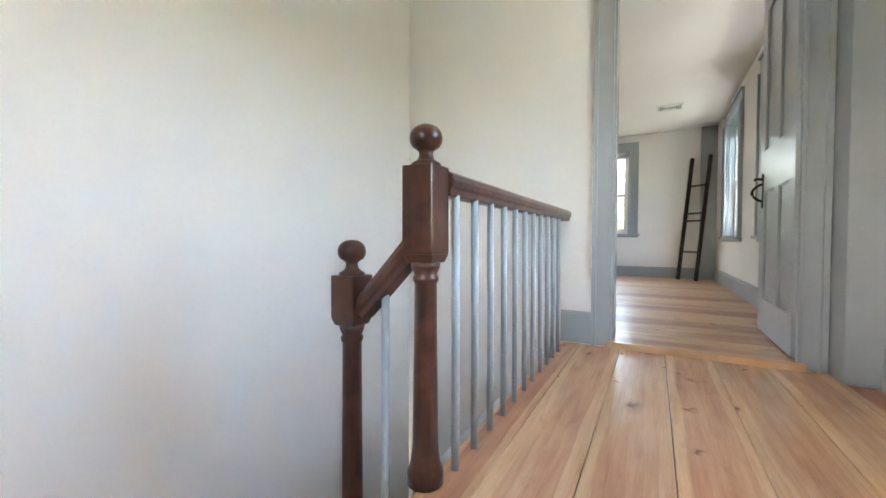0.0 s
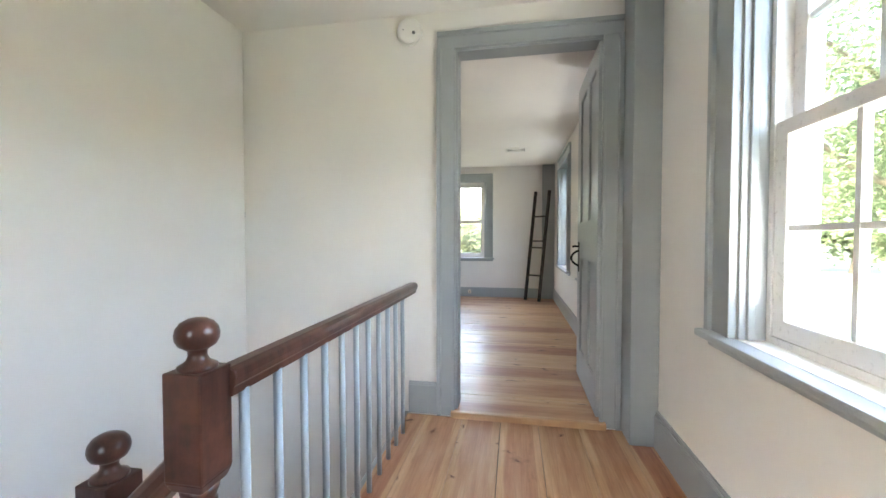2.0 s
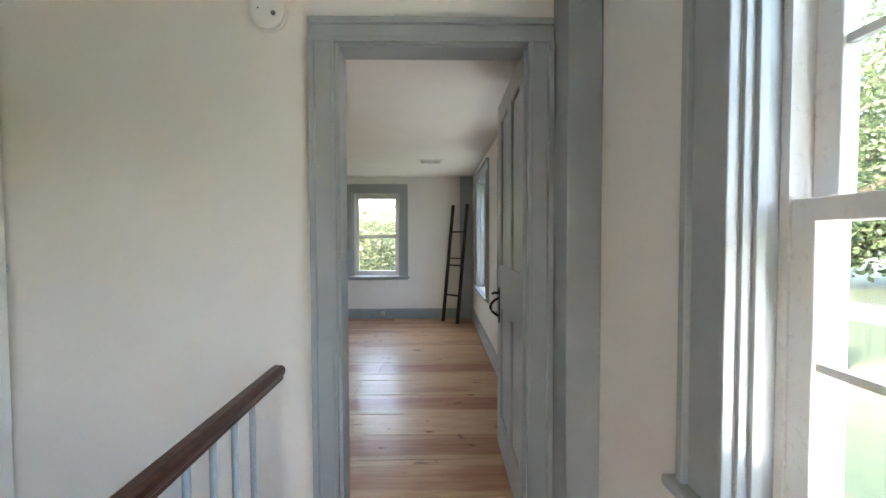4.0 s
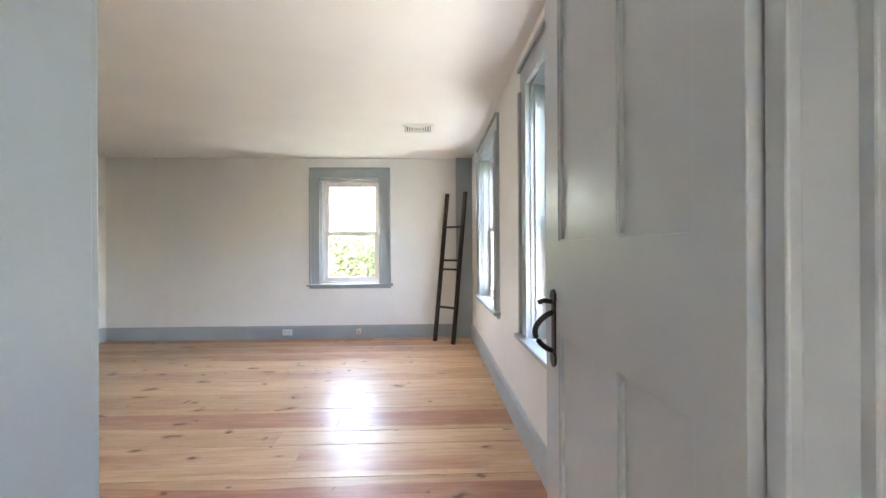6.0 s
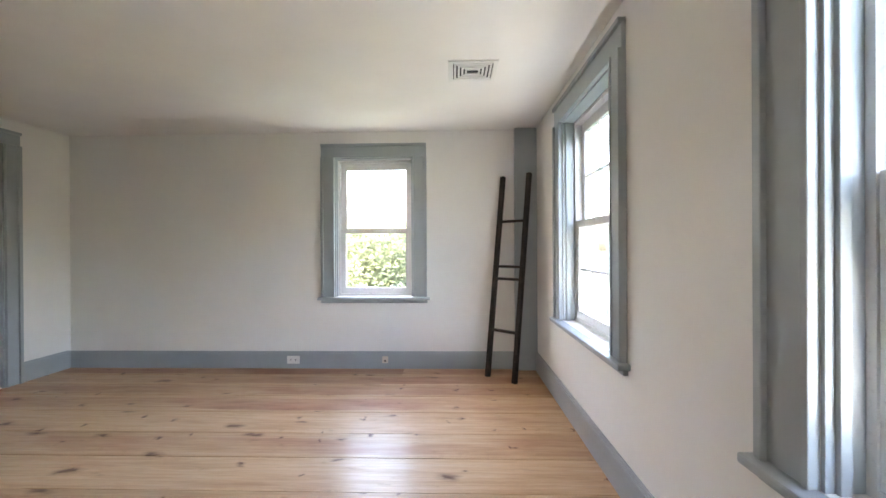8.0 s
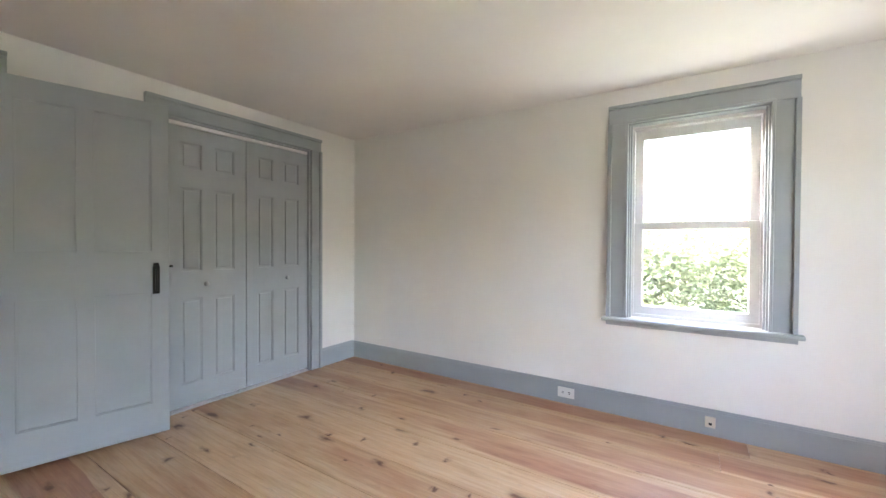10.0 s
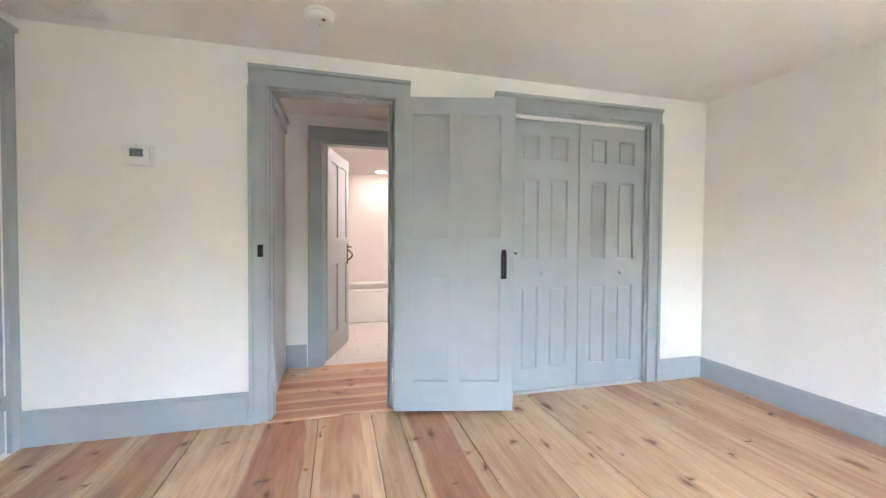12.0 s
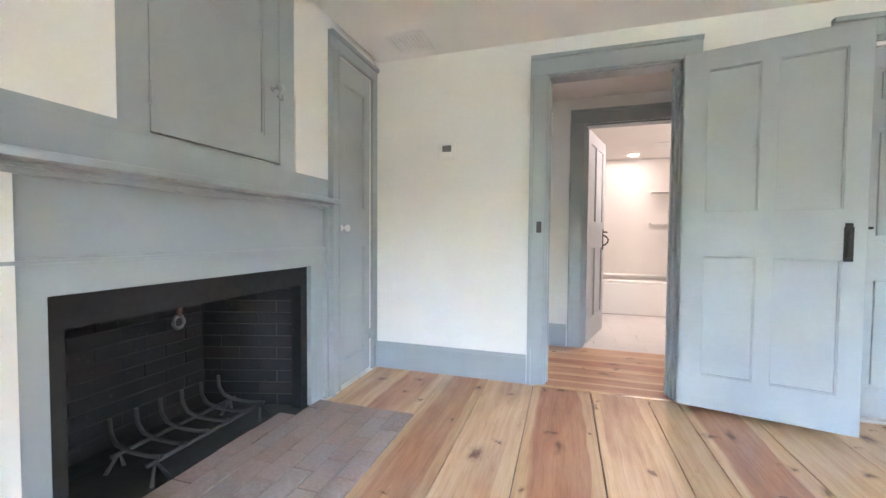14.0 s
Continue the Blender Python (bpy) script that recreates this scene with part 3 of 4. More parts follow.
solid_thing("threshold", boxes((-0.15, 0.68, 2.44, 2.63, HALL_Z - 0.01, 0.004), bevel=0.006), OAKX, "worn pale pine threshold board", "threshold", "structure")
entry = thing("panel_door", pose(0.634, 2.494, 0, 0, 0, 89.2), "grey four-panel wooden door standing open beside the window", "door")
lf = leaf(entry, 0.725, 2.016, 0.03, [(u0, u1, z0, z1) for u0, u1 in ((0.085, 0.288), (0.385, 0.61)) for z0, z1 in ((0.21, 0.845), (1.085, 1.905))], z0=0.016)
for side, y in ((1, 0.0), (-1, -0.03)):
    thumb_latch(lf, 0.645, 0.86, side, y)

# doorway to the small hall, its door open against the closet
door2 = thing("door_2", pose(ROOM_W, 0, 0, 0, 0, WEST), "grey casing round the doorway to the small hall", "door frame", kind="structure")
casing(door2, -4.40, -3.670, 0, 1.945, 0.101, head=0.118)
jambs(door2, -4.40, -3.670, 1.945, -0.11, 0.0)
part("strike_plate", boxes((-3.645, -3.615, 0.02, 0.024, 0.97, 1.04), (-3.638, -3.622, 0.024, 0.034, 0.985, 1.025), bevel=0.002), IRON, door2, "black iron latch keeper")
part("strike_plate", boxes((-3.688, -3.682, -0.09, -0.065, 0.93, 0.97)), IRON, door2)
solid_thing("threshold", boxes((ROOM_W - 0.12, ROOM_W + 0.03, 3.62, 4.47, -0.02, 0.006), bevel=0.004), OAKY, "worn pine threshold board of the small hall", "threshold", "structure")
swung = thing("panel_door", pose(-3.42, 4.398, 0, 0, 0, 76.5), "grey four-panel wooden door open in front of the closet", "door")
lf = leaf(swung, 0.725, 1.93, 0.03, four_panels(0.725, 1.93), z0=0.03)
k = part("latch_plate", boxes((0.645, 0.679, -0.036, -0.03, 0.84, 1.0), (0.649, 0.675, -0.036, -0.03, 1.0, 1.018), (0.657, 0.667, -0.046, -0.036, 0.86, 0.98), bevel=0.0015), IRON, lf, "black iron latch plate")
part("latch_pin", tube(bmesh.new(), [(0.724, -0.012, 0.995), (0.745, -0.012, 0.995)], 0.006), IRON, lf)
for z in (0.25, 1.7):
    part("hinge", tube(bmesh.new(), [(-0.004, -0.032, z - 0.04), (-0.004, -0.032, z + 0.04)], 0.006), TRIM, lf)

# closet with two folding leaves
clo = thing("door_3", pose(ROOM_W, 0, 0, 0, 0, WEST), "grey casing round the closet opening", "door frame", kind="structure")
casing(clo, -6.322, -5.18, 0, 1.955, 0.106, head=0.108)
part("jamb", boxes((-6.323, -6.310, -0.11, 0, 0, 1.955), (-5.194, -5.179, -0.11, 0, 0, 1.955), (-6.310, -5.194, -0.11, 0, 1.943, 1.955)), TRIM, clo)
part("door_track", boxes((-6.309, -5.195, -0.05, -0.022, 1.920, 1.942)), WHITE, clo, "white metal door track")
part("bottom_gap", boxes((-6.309, -5.195, -0.06, -0.015, 0.0, 0.006)), WHITE, clo, "white floor strip under the folding doors")
for y0, y1 in ((5.20, 5.742), (5.748, 6.307)):
    fold = thing("folding_door", pose(ROOM_W - 0.022, y1, 0, 0, 0, WEST), "grey moulded six-panel closet folding door, closed", "closet door", "closet folding doors")
    w = y1 - y0
    cols = ((w - 0.225, w - 0.09), (0.09, 0.235))
    lf = leaf(fold, w, 1.915, 0.03, [(a, b, c, d) for a, b in cols for c, d in ((0.17, 0.75), (0.94, 1.505), (1.635, 1.81))], z0=0.018, raised=True)
    bm = lathe(bmesh.new(), [(0.006, 0), (0.007, 0.012), (0.016, 0.018), (0.0165, 0.026), (0.010, 0.031), (0.001, 0.032)], Matrix.Translation((0.215 if y0 > 5.5 else w - 0.245, 0, 0.845)) @ Matrix.Rotation(radians(-90), 4, "X"), 16)
    part("knob", bm, TRIM, lf)

# closed cupboard door beside the chimney
door4 = thing("door_4", pose(0, ROOM_S, 0, 0, 0, SOUTH), "grey casing round the corner cupboard door", "door frame", kind="structure")
casing(door4, -3.44, -3.02, 0, 2.02, 0.095, sides=(False, True))
part("casing", boxes((-3.503, -3.44, 0, 0.022, 0, 2.02), bevel=0.002), TRIM, door4)
cup = thing("cupboard_door", pose(-3.437, ROOM_S - 0.005, 0, 0, 0, SOUTH), "grey two-panel cupboard door, closed, with white knob", "door")
lf = leaf(cup, 0.414, 2.015, 0.03, [(0.075, 0.325, 0.16, 0.88), (0.075, 0.325, 1.12, 1.88)])
KNOB = [(0.020, 0), (0.020, 0.004), (0.008, 0.008), (0.008, 0.022), (0.018, 0.03), (0.023, 0.042), (0.018, 0.053), (0.001, 0.056)]
part("knob", lathe(bmesh.new(), KNOB, Matrix.Translation((0.36, 0, 0.99)) @ Matrix.Rotation(radians(-90), 4, "X")), PORCELAIN, lf, "white porcelain knob")
part("latch", boxes((0.38, 0.43, 0, 0.012, 0.975, 1.0), bevel=0.002), WHITE, lf)
part("bolt", boxes((0.0, 0.02, 0, 0.014, 0.22, 0.29), bevel=0.003), TRIM, lf)

# bathroom doorway with its door open inwards
door5 = thing("door_5", pose(BX, 0, 0, 0, 0, WEST), "grey casing round the bathroom doorway", "door frame", kind="structure")
casing(door5, -4.66, -3.935, 0, 1.89, 0.115)
jambs(door5, -4.66, -3.935, 1.89, -0.11, 0)
bath_door = thing("panel_door", pose(BX - 0.10, 3.945, 0, 0, 0, 164), "grey four-panel bathroom door standing open", "door")
lf = leaf(bath_door, 0.70, 1.875, 0.03, four_panels(0.70, 1.875))
thumb_latch(lf, 0.64, 0.93, -1, -0.03)
door6 = thing("door_6", pose(0, 3.64, 0, 0, 0, SOUTH), "grey door casing inside the small hall", "door frame", kind="structure")
casing(door6, -4.40, -3.75, 0, 1.93, 0.10, sides=(False, True))
part("door_leaf", boxes((-4.40, -3.75, 0, 0.008, 0, 1.93)), TRIM, door6)

# ---- fireplace ----
fp = thing("fireplace", pose(0, ROOM_S - 0.045, 0), "grey painted wooden fireplace surround with sooty brick firebox", "fireplace")
S0, S1, F0, F1, FZ = -2.92, -1.459, -2.785, -1.645, 0.775
part("surround", holed(S0, S1, 0, 0.865, 0, 0.03, [(F0, F1, 0, FZ)]), TRIM, fp, soft=0.003)
part("edge_board", boxes((S0 - 0.002, S0 + 0.02, 0, 0.052, 0, 1.105), (S0 + 0.02, S0 + 0.028, 0.028, 0.036, 0, 0.86), bevel=0.002), TRIM, fp)
part("edge_board", boxes((S1 - 0.02, S1 + 0.002, 0, 0.042, 0, 1.105), (S1 - 0.028, S1 - 0.02, 0.028, 0.036, 0, 0.86), bevel=0.002), TRIM, fp)
part("moulding", boxes((S0 + 0.02, S1 - 0.02, 0, 0.045, 0.865, 0.875), (S0 + 0.02, S1 - 0.02, 0, 0.038, 0.853, 0.865), (S0 + 0.02, S1 - 0.02, 0, 0.036, 0.875, 0.882), bevel=0.0015), TRIM, fp)
part("frieze", boxes((S0 + 0.02, S1 - 0.02, 0, 0.026, 0.882, 1.10)), TRIM, fp)
part("bed_moulding", boxes((S0 + 0.005, S1 - 0.005, 0.0, 0.050, 1.095, 1.112), (S0, S1, 0, 0.062, 1.112, 1.124), bevel=0.002), TRIM, fp)
part("mantel_shelf", boxes((S0 + 0.0, S1, 0, 0.14, 1.124, 1.148), bevel=0.008), TRIM, fp, "grey painted mantel shelf")
part("back_board", boxes((S0, -1.46, 0, 0.05, 1.148, 1.262), (-1.815, -1.46, 0.046, 0.05, 1.262, 1.295), bevel=0.002), TRIM, fp)
part("slate_band", holed(F0 - 0.02, F1 + 0.02, 0, FZ + 0.02, -0.06, 0.0, [(F0 + 0.05, F1 - 0.05, 0, FZ - 0.10)]), BLACKPAINT, fp, "blackened slate band")
BY = -0.56
# floor of the firebox: its shadow is put into the black colour
part("firebox_floor", boxes((-2.85, -1.58, BY - 0.05, 0.0, -0.05, -0.006)), BLACKPAINT, fp, "firebox floor coloured black for the shadow in it")
part("flue", boxes((-2.9, -1.5, BY - 0.1, -0.45, 0.72, 0.95), (-2.9, -1.5, -0.45, -0.1, 0.86, 1.0)), BLACKPAINT, fp)
part("lintel", boxes((-2.84, -1.59, -0.13, -0.06, FZ - 0.10, 0.95)), BLACKPAINT, fp)
rnd = random.Random(4)


def brick_face(name, m, length, mat=SOOT):
    brick_mesh, half_mesh = (mesh_of("brick", boxes((0.001, q, -0.02, 0.0, 0.002, 0.0625), bevel=0.003), mat) for q in (0.2055, 0.0995))
    w = part(name, boxes((-0.01, length + 0.01, -0.06, -0.004, -0.01, 0.86)), SOOTMORTAR, fp, "sooty mortar and brick firebox wall")
    w.matrix_basis = m
    for j in range(13):
        x = 0.0 if j % 2 else -0.1
        while x < length - 0.02:
            short = x < 0 or x + 0.2 > length
            b = new("brick", half_mesh if short else brick_mesh)
            b.parent = w
            px = max(x, 0) if not (short and x >= 0) else min(x, length - 0.1)
            b.matrix_basis = pose(px, rnd.uniform(-0.003, 0.003), j * 0.065, 0, 0, rnd.uniform(-0.6, 0.6))
            x += 0.206


brick_face("firebox_back", pose(-2.62, BY, 0), 0.76)
brick_face("firebox_side", pose(-2.765, -0.06, 0, 0, 0, -math.degrees(math.atan2(0.5, 0.145))), 0.52)
brick_face("firebox_side", pose(-1.86, BY, 0, 0, 0, math.degrees(math.atan2(0.5, 0.195))), 0.53, GREYBRICK)

hearth = thing("hearth", pose(-2.865, 2.452, 0), "worn dusty red brick hearth set in the floor", "hearth", kind="structure")
part("mortar", boxes((0, 1.40, 0.058, 0.588, -0.05, 0.001)), ASH, hearth, "grey dusty mortar bed")
# same bed further in, given a darker colour for the firebox's shadow
part("inner_bed", boxes((0.09, 1.22, -0.45, 0.058, -0.05, 0.0005)), SOOTMORTAR, hearth, "ash bed inside the firebox, darkened for the shadow there")
hb = mesh_of("brick", boxes((0.003, 0.199, 0.003, 0.095, -0.03, 0.0065), bevel=0.004), BRICK)
hb2 = mesh_of("brick", boxes((0.003, 0.096, 0.003, 0.095, -0.03, 0.0065), bevel=0.004), BRICK)
for j in range(7):
    x = 0.0
    if j % 2:
        b = new("brick", hb2)
        b.parent, b.matrix_basis = hearth, pose(0, 0.49 - j * 0.098, rnd.uniform(-0.002, 0.002))
        x = 0.1
    while x < 1.39:
        if not (j == 6 and (x < 0.08 or x > 1.05)):
            b = new("brick", hb if x + 0.2 <= 1.41 else hb2)
            b.parent, b.matrix_basis = hearth, pose(x + rnd.uniform(-0.002, 0.002), 0.49 - j * 0.098, rnd.uniform(-0.0025, 0.002), rnd.uniform(-0.4, 0.4), rnd.uniform(-0.4, 0.4), rnd.uniform(-0.8, 0.8))
        x += 0.2

# iron grate on the hearth, and the crane eye above it
grate = thing("fire_grate", pose(-2.31, 2.20, -0.003), "ash-grey wrought-iron fire grate standing in the firebox", "fire grate")
for i in range(6):
    x = -0.26 + i * 0.104
    part("bar", tube(bmesh.new(), [(x, -0.16, 0.20), (x, -0.155, 0.14), (x, -0.12, 0.10), (x, -0.05, 0.085), (x, 0.05, 0.085), (x, 0.12, 0.095)], 0.0085), ASHIRON, grate)
for y in (-0.09, 0.1):
    part("cross_bar", tube(bmesh.new(), [(-0.30, y, 0.076), (0.30, y, 0.076)], 0.009), ASHIRON, grate)
for x in (-0.27, 0.27):
    for y in (-0.09, 0.1):
        s = 1 if y > 0 else -1
        part("leg", tube(bmesh.new(), [(x - 0.035, y + 0.03 * s, 0.0), (x, y, 0.08), (x + 0.035, y + 0.03 * s, 0.0)], 0.008), ASHIRON, grate)
hook = thing("crane_eye", pose(-2.28, 2.12, 0.50), "pale iron crane eye hanging in the firebox", "iron hook")
bm = tube(bmesh.new(), [(-0.03, 0.0, 0.34), (-0.02, 0.0, 0.20), (-0.005, 0.01, 0.11), (0.0, 0.012, 0.075)], 0.012)
part("strap", bm, painted("rusty_iron", (0.17, 0.10, 0.075), 0.7, 0.2, 0.4, 80, 0.3), hook)
part("ring", tube(bmesh.new(), [(0.025 * math.cos(a * math.pi / 8), 0.012, 0.05 + 0.028 * math.sin(a * math.pi / 8)) for a in range(17)], 0.008), painted("pale_iron", (0.22, 0.21, 0.20), 0.6, 0.1, 0.3, 80, 0.3), hook)

# cupboard over the mantel
cab = thing("wall_cabinet", pose(-2.23, ROOM_S - 0.03, 0), "grey built-in cabinet with one panelled door over the mantel", "cabinet")
part("face_frame", holed(-0.415, 0.415, 1.262, ROOM_H - 0.002, 0, 0.022, [(-0.31, 0.31, 1.28, 2.10)]), TRIM, cab, soft=0.002)
dr = part("door", holed(-0.306, 0.306, 1.288, 2.094, -0.004, 0.02, [(-0.21, 0.20, 1.40, 2.0)]), TRIM, cab, soft=0.002)
part("panel", boxes((-0.21, 0.20, -0.002, 0.01, 1.40, 2.0)), TRIM, dr)
for q in ((-0.21, -0.2, 0.01, 0.017, 1.4, 2.0), (0.19, 0.20, 0.01, 0.017, 1.4, 2.0), (-0.2, 0.19, 0.01, 0.017, 1.4, 1.41), (-0.2, 0.19, 0.01, 0.017, 1.99, 2.0)):
    part("bead", boxes(q), TRIM, dr)
part("knob", lathe(bmesh.new(), [(r * 0.85, z) for r, z in KNOB], Matrix.Translation((-0.265, 0.02, 1.63)) @ Matrix.Rotation(radians(-90), 4, "X")), TRIM, dr)
part("catch", boxes((-0.335, -0.29, 0.022, 0.034, 1.595, 1.61), (-0.322, -0.312, 0.022, 0.04, 1.59, 1.615), bevel=0.003), TRIM, cab)
for z in (1.41, 1.98):
    part("hinge", tube(bmesh.new(), [(0.309, 0.024, z - 0.035), (0.309, 0.024, z + 0.035)], 0.007), TRIM, cab)

# ---- ladder ----
lad = thing("blanket_ladder", pose(0.475, 6.545, 0), "dark-stained wooden ladder leaning in the bedroom corner", "ladder")
la, lb, up = Vector((-0.10, 0.09, 0)), Vector((0.10, -0.085, 0)), Vector((0.163, 0.185, 1.732))


def bar(a, b, w, d):
    """A squared bar from a to b."""
    q = (b - a)
    m = Matrix.Translation(a) @ q.to_track_quat("Z", "Y").to_matrix().to_4x4()
    bm = boxes((-w / 2, w / 2, -d / 2, d / 2, 0, q.length), bevel=0.004)
    bmesh.ops.transform(bm, matrix=m, verts=bm.verts)
    return bm


for p in (la, lb):
    part("side_rail", bar(p, p + up, 0.036, 0.04), LADDERWOOD, lad)
for z in (0.395, 0.83, 0.935, 1.325):
    part("rung", bar(la + up * z / 1.732, lb + up * z / 1.732, 0.03, 0.022), LADDERWOOD, lad)

# ---- stairs, newels and railing ----
def step_box(bm, x0, x1, y0, y1, z):
    box(bm, x0, x1, y0, y1, z - 0.035, z)


stair = thing("staircase", pose(0, 0, 0), "pine winding staircase down from the landing", "stairs", kind="structure")
treads = [(-0.42, HALL_E, 0.30, 0.77, -0.22), (-0.42, HALL_E, HALL_S, 0.30, -0.41), (-0.70, -0.42, HALL_S, 1.04, -0.60), (-0.97, -0.70, HALL_S, 1.04, -0.79), (HALL_W, -0.97, HALL_S, 1.04, -0.98)]
treads += [(HALL_W, -0.45, 1.04 + i * 0.235, 1.275 + i * 0.235, -1.17 - i * 0.19) for i in range(6)]
for x0, x1, y0, y1, z in treads:
    part("tread", boxes((x0, x1, y0, y1, z - 0.19, z)), OAKX, stair)
solid_thing("stairwell_fascia", boxes((-0.425, -0.405, 0.93, HALL_N, -0.3, HALL_Z - 0.001)), TRIM, "grey board along the stairwell edge", "fascia", "structure")


def newel(m, block, foot, label):
    n = thing("newel_post", m, label, "newel post")
    z0, z1 = block
    part("post", lathe(bmesh.new(), [(0.044, foot), (0.044, foot + 0.03), (0.036, foot + 0.05), (0.031, foot + 0.09), (0.029, (foot + z0) / 2), (0.0265, z0 - 0.05), (0.031, z0 - 0.042), (0.031, z0 - 0.034), (0.027, z0 - 0.028), (0.034, z0 - 0.012), (0.036, z0 + 0.002)]), NEWEL, n)
    b = boxes((-0.041, 0.041, -0.041, 0.041, z0 + 0.02, z1), bevel=0.004)
    low = box(bmesh.new(), -0.041, 0.041, -0.041, 0.041, z0, z0 + 0.021)
    for v in low.verts:
        if v.co.z < z0 + 0.01:
            v.co.xy *= 0.82
    part("block", b, NEWEL, n)
    part("collar", low, NEWEL, n, soft=0.003)
    knob = [(0.036, 0), (0.035, 0.007), (0.027, 0.011), (0.020, 0.017), (0.0165, 0.026), (0.0175, 0.035), (0.025, 0.041), (0.033, 0.046), (0.038, 0.056), (0.0395, 0.067), (0.037, 0.079), (0.029, 0.090), (0.016, 0.097), (0.001, 0.099)]
    part("finial", lathe(bmesh.new(), [(q, z1 + h) for q, h in knob], seg=32), NEWEL, n)
    return n


newel(pose(-0.405, 0.955, 0), (0.50, 0.728), HALL_Z, "red-brown turned newel post with ball finial on the landing")
newel(pose(-0.674, 1.00, 0), (0.315, 0.455), -0.60, "shorter red-brown turned newel post on the stair")
rail = thing("handrail", pose(-0.378, 0, 0), "worn red-brown moulded wooden handrail over blue-grey balusters", "railing")


def rail_run(a, b):
    """Moulded rail between two points."""
    prof = [(-0.020, -0.03), (0.020, -0.03), (0.021, -0.012), (0.027, -0.006), (0.030, 0.008), (0.027, 0.022), (0.014, 0.03), (-0.014, 0.03), (-0.027, 0.022), (-0.030, 0.008), (-0.027, -0.006), (-0.021, -0.012)]
    a, b = Vector(a), Vector(b)
    d = (b - a).normalized()
    s = d.cross(Vector((0, 0, 1))).normalized()
    u = s.cross(d)
    bm = bmesh.new()
    r = [[bm.verts.new(p + s * x + u * z) for x, z in prof] for p in (a, b)]
    n = len(prof)
    for k in range(n):
        bm.faces.new((r[0][k], r[0][(k + 1) % n], r[1][(k + 1) % n], r[1][k]))
    bm.faces.new(r[0][::-1])
    bm.faces.new(r[1])
    bmesh.ops.recalc_face_normals(bm, faces=bm.faces)
    return bm


part("rail", rail_run((0, 0.99, 0.69), (0, HALL_N - 0.001, 0.695)), NEWEL, rail, soft=0.003)
part("stair_rail", rail_run((-0.257, 1.00, 0.36), (-0.045, 0.96, 0.555)), NEWEL, rail, soft=0.003)
for i in range(11):
    y = 1.034 + i * 0.1195
    part("baluster", tube(bmesh.new(), [(0.014, y, HALL_Z), (0.014, y, 0.3), (0.012, y, 0.665)], 0.0105, 12), BALUSTER, rail, "blue-grey painted round baluster")
part("baluster", tube(bmesh.new(), [(-0.168, 0.985, -0.6), (-0.168, 0.985, 0.43)], 0.0105, 12), BALUSTER, rail, "blue-grey painted round baluster")

# ---- small fittings ----
def smoke_alarm(m, r, label):
    s = thing("smoke_alarm", m, label, "smoke alarm")
    part("base", lathe(bmesh.new(), [(r * 1.08, 0), (r * 1.08, 0.008), (r, 0.010)], seg=32), PLASTIC, s)
    part("cover", lathe(bmesh.new(), [(r * 0.97, 0.010), (r, 0.022), (r * 0.93, 0.034), (r * 0.7, 0.040), (r * 0.3, 0.042), (0.001, 0.042)], seg=32), PLASTIC, s)
    part("button", lathe(bmesh.new(), [(0.009, 0.041), (0.009, 0.0445), (0.001, 0.045)], Matrix.Translation((r * 0.45, -r * 0.3, 0)), 14), SCREEN, s)
    part("indicator", lathe(bmesh.new(), [(0.004, 0.041), (0.003, 0.044)], Matrix.Translation((-r * 0.4, 0, 0)), 10), SCREEN, s)


smoke_alarm(pose(-0.392, HALL_N, 2.15, 90), 0.07, "round white smoke alarm on the wall by the doorway")
smoke_alarm(pose(-3.05, 3.976, ROOM_H, 180), 0.066, "round white smoke alarm on the bedroom ceiling")


def ceiling_vent(m, w, d, rings, label):
    v = thing("ceiling_vent", m, label, "vent")
    part("frame", holed(-w / 2, w / 2, -d / 2, d / 2, -0.008, 0, [(-w / 2 + 0.028, w / 2 - 0.028, -d / 2 + 0.028, d / 2 - 0.028)]), PLASTIC, v, soft=0.002)
    part("backing", boxes((-w / 2 + 0.028, w / 2 - 0.028, -0.001, 0.0, -d / 2 + 0.028, d / 2 - 0.028)), DARKSLOT if rings else PLASTIC, v)
    if rings:
        for i in range(4):
            a, b = w / 2 - 0.034 - i * 0.022, d / 2 - 0.034 - i * 0.022
            part("slat", holed(-a, a, -b, b, -0.009, -0.002, [(-a + 0.012, a - 0.012, -b + 0.012, b - 0.012)]), PLASTIC, v)
    else:
        for i in range(7):
            z = -d / 2 + 0.045 + i * (d - 0.09) / 6
            part("slat", boxes((-w / 2 + 0.03, w / 2 - 0.03, -0.008, -0.002, z - 0.008, z + 0.008)), PLASTIC, v)


ceiling_vent(pose(0.213, 5.66, ROOM_H, 90), 0.29, 0.27, True, "white square ceiling air register with stepped louvres")
ceiling_vent(pose(-3.29, 2.835, ROOM_H, 90), 0.235, 0.25, False, "white slatted return-air grille in the bedroom ceiling")
th = thing("thermostat", pose(ROOM_W, 3.025, 1.515, 0, 0, WEST), "white wall thermostat with grey display", "thermostat")
part("plate", boxes((-0.075, 0.075, 0, 0.006, -0.06, 0.06), bevel=0.002), PLASTIC, th)
part("body", boxes((-0.06, 0.06, 0.006, 0.024, -0.05, 0.05), bevel=0.004), PLASTIC, th)
part("display", boxes((-0.031, 0.031, 0.0235, 0.0255, -0.008, 0.034)), SCREEN, th)
ou = thing("wall_outlet", pose(-1.385, ROOM_N - 0.018, 0.08, 0, 0, NORTH), "white double power outlet in the baseboard", "outlet")
part("plate", boxes((-0.058, 0.058, 0, 0.006, -0.036, 0.036), bevel=0.002), PLASTIC, ou)
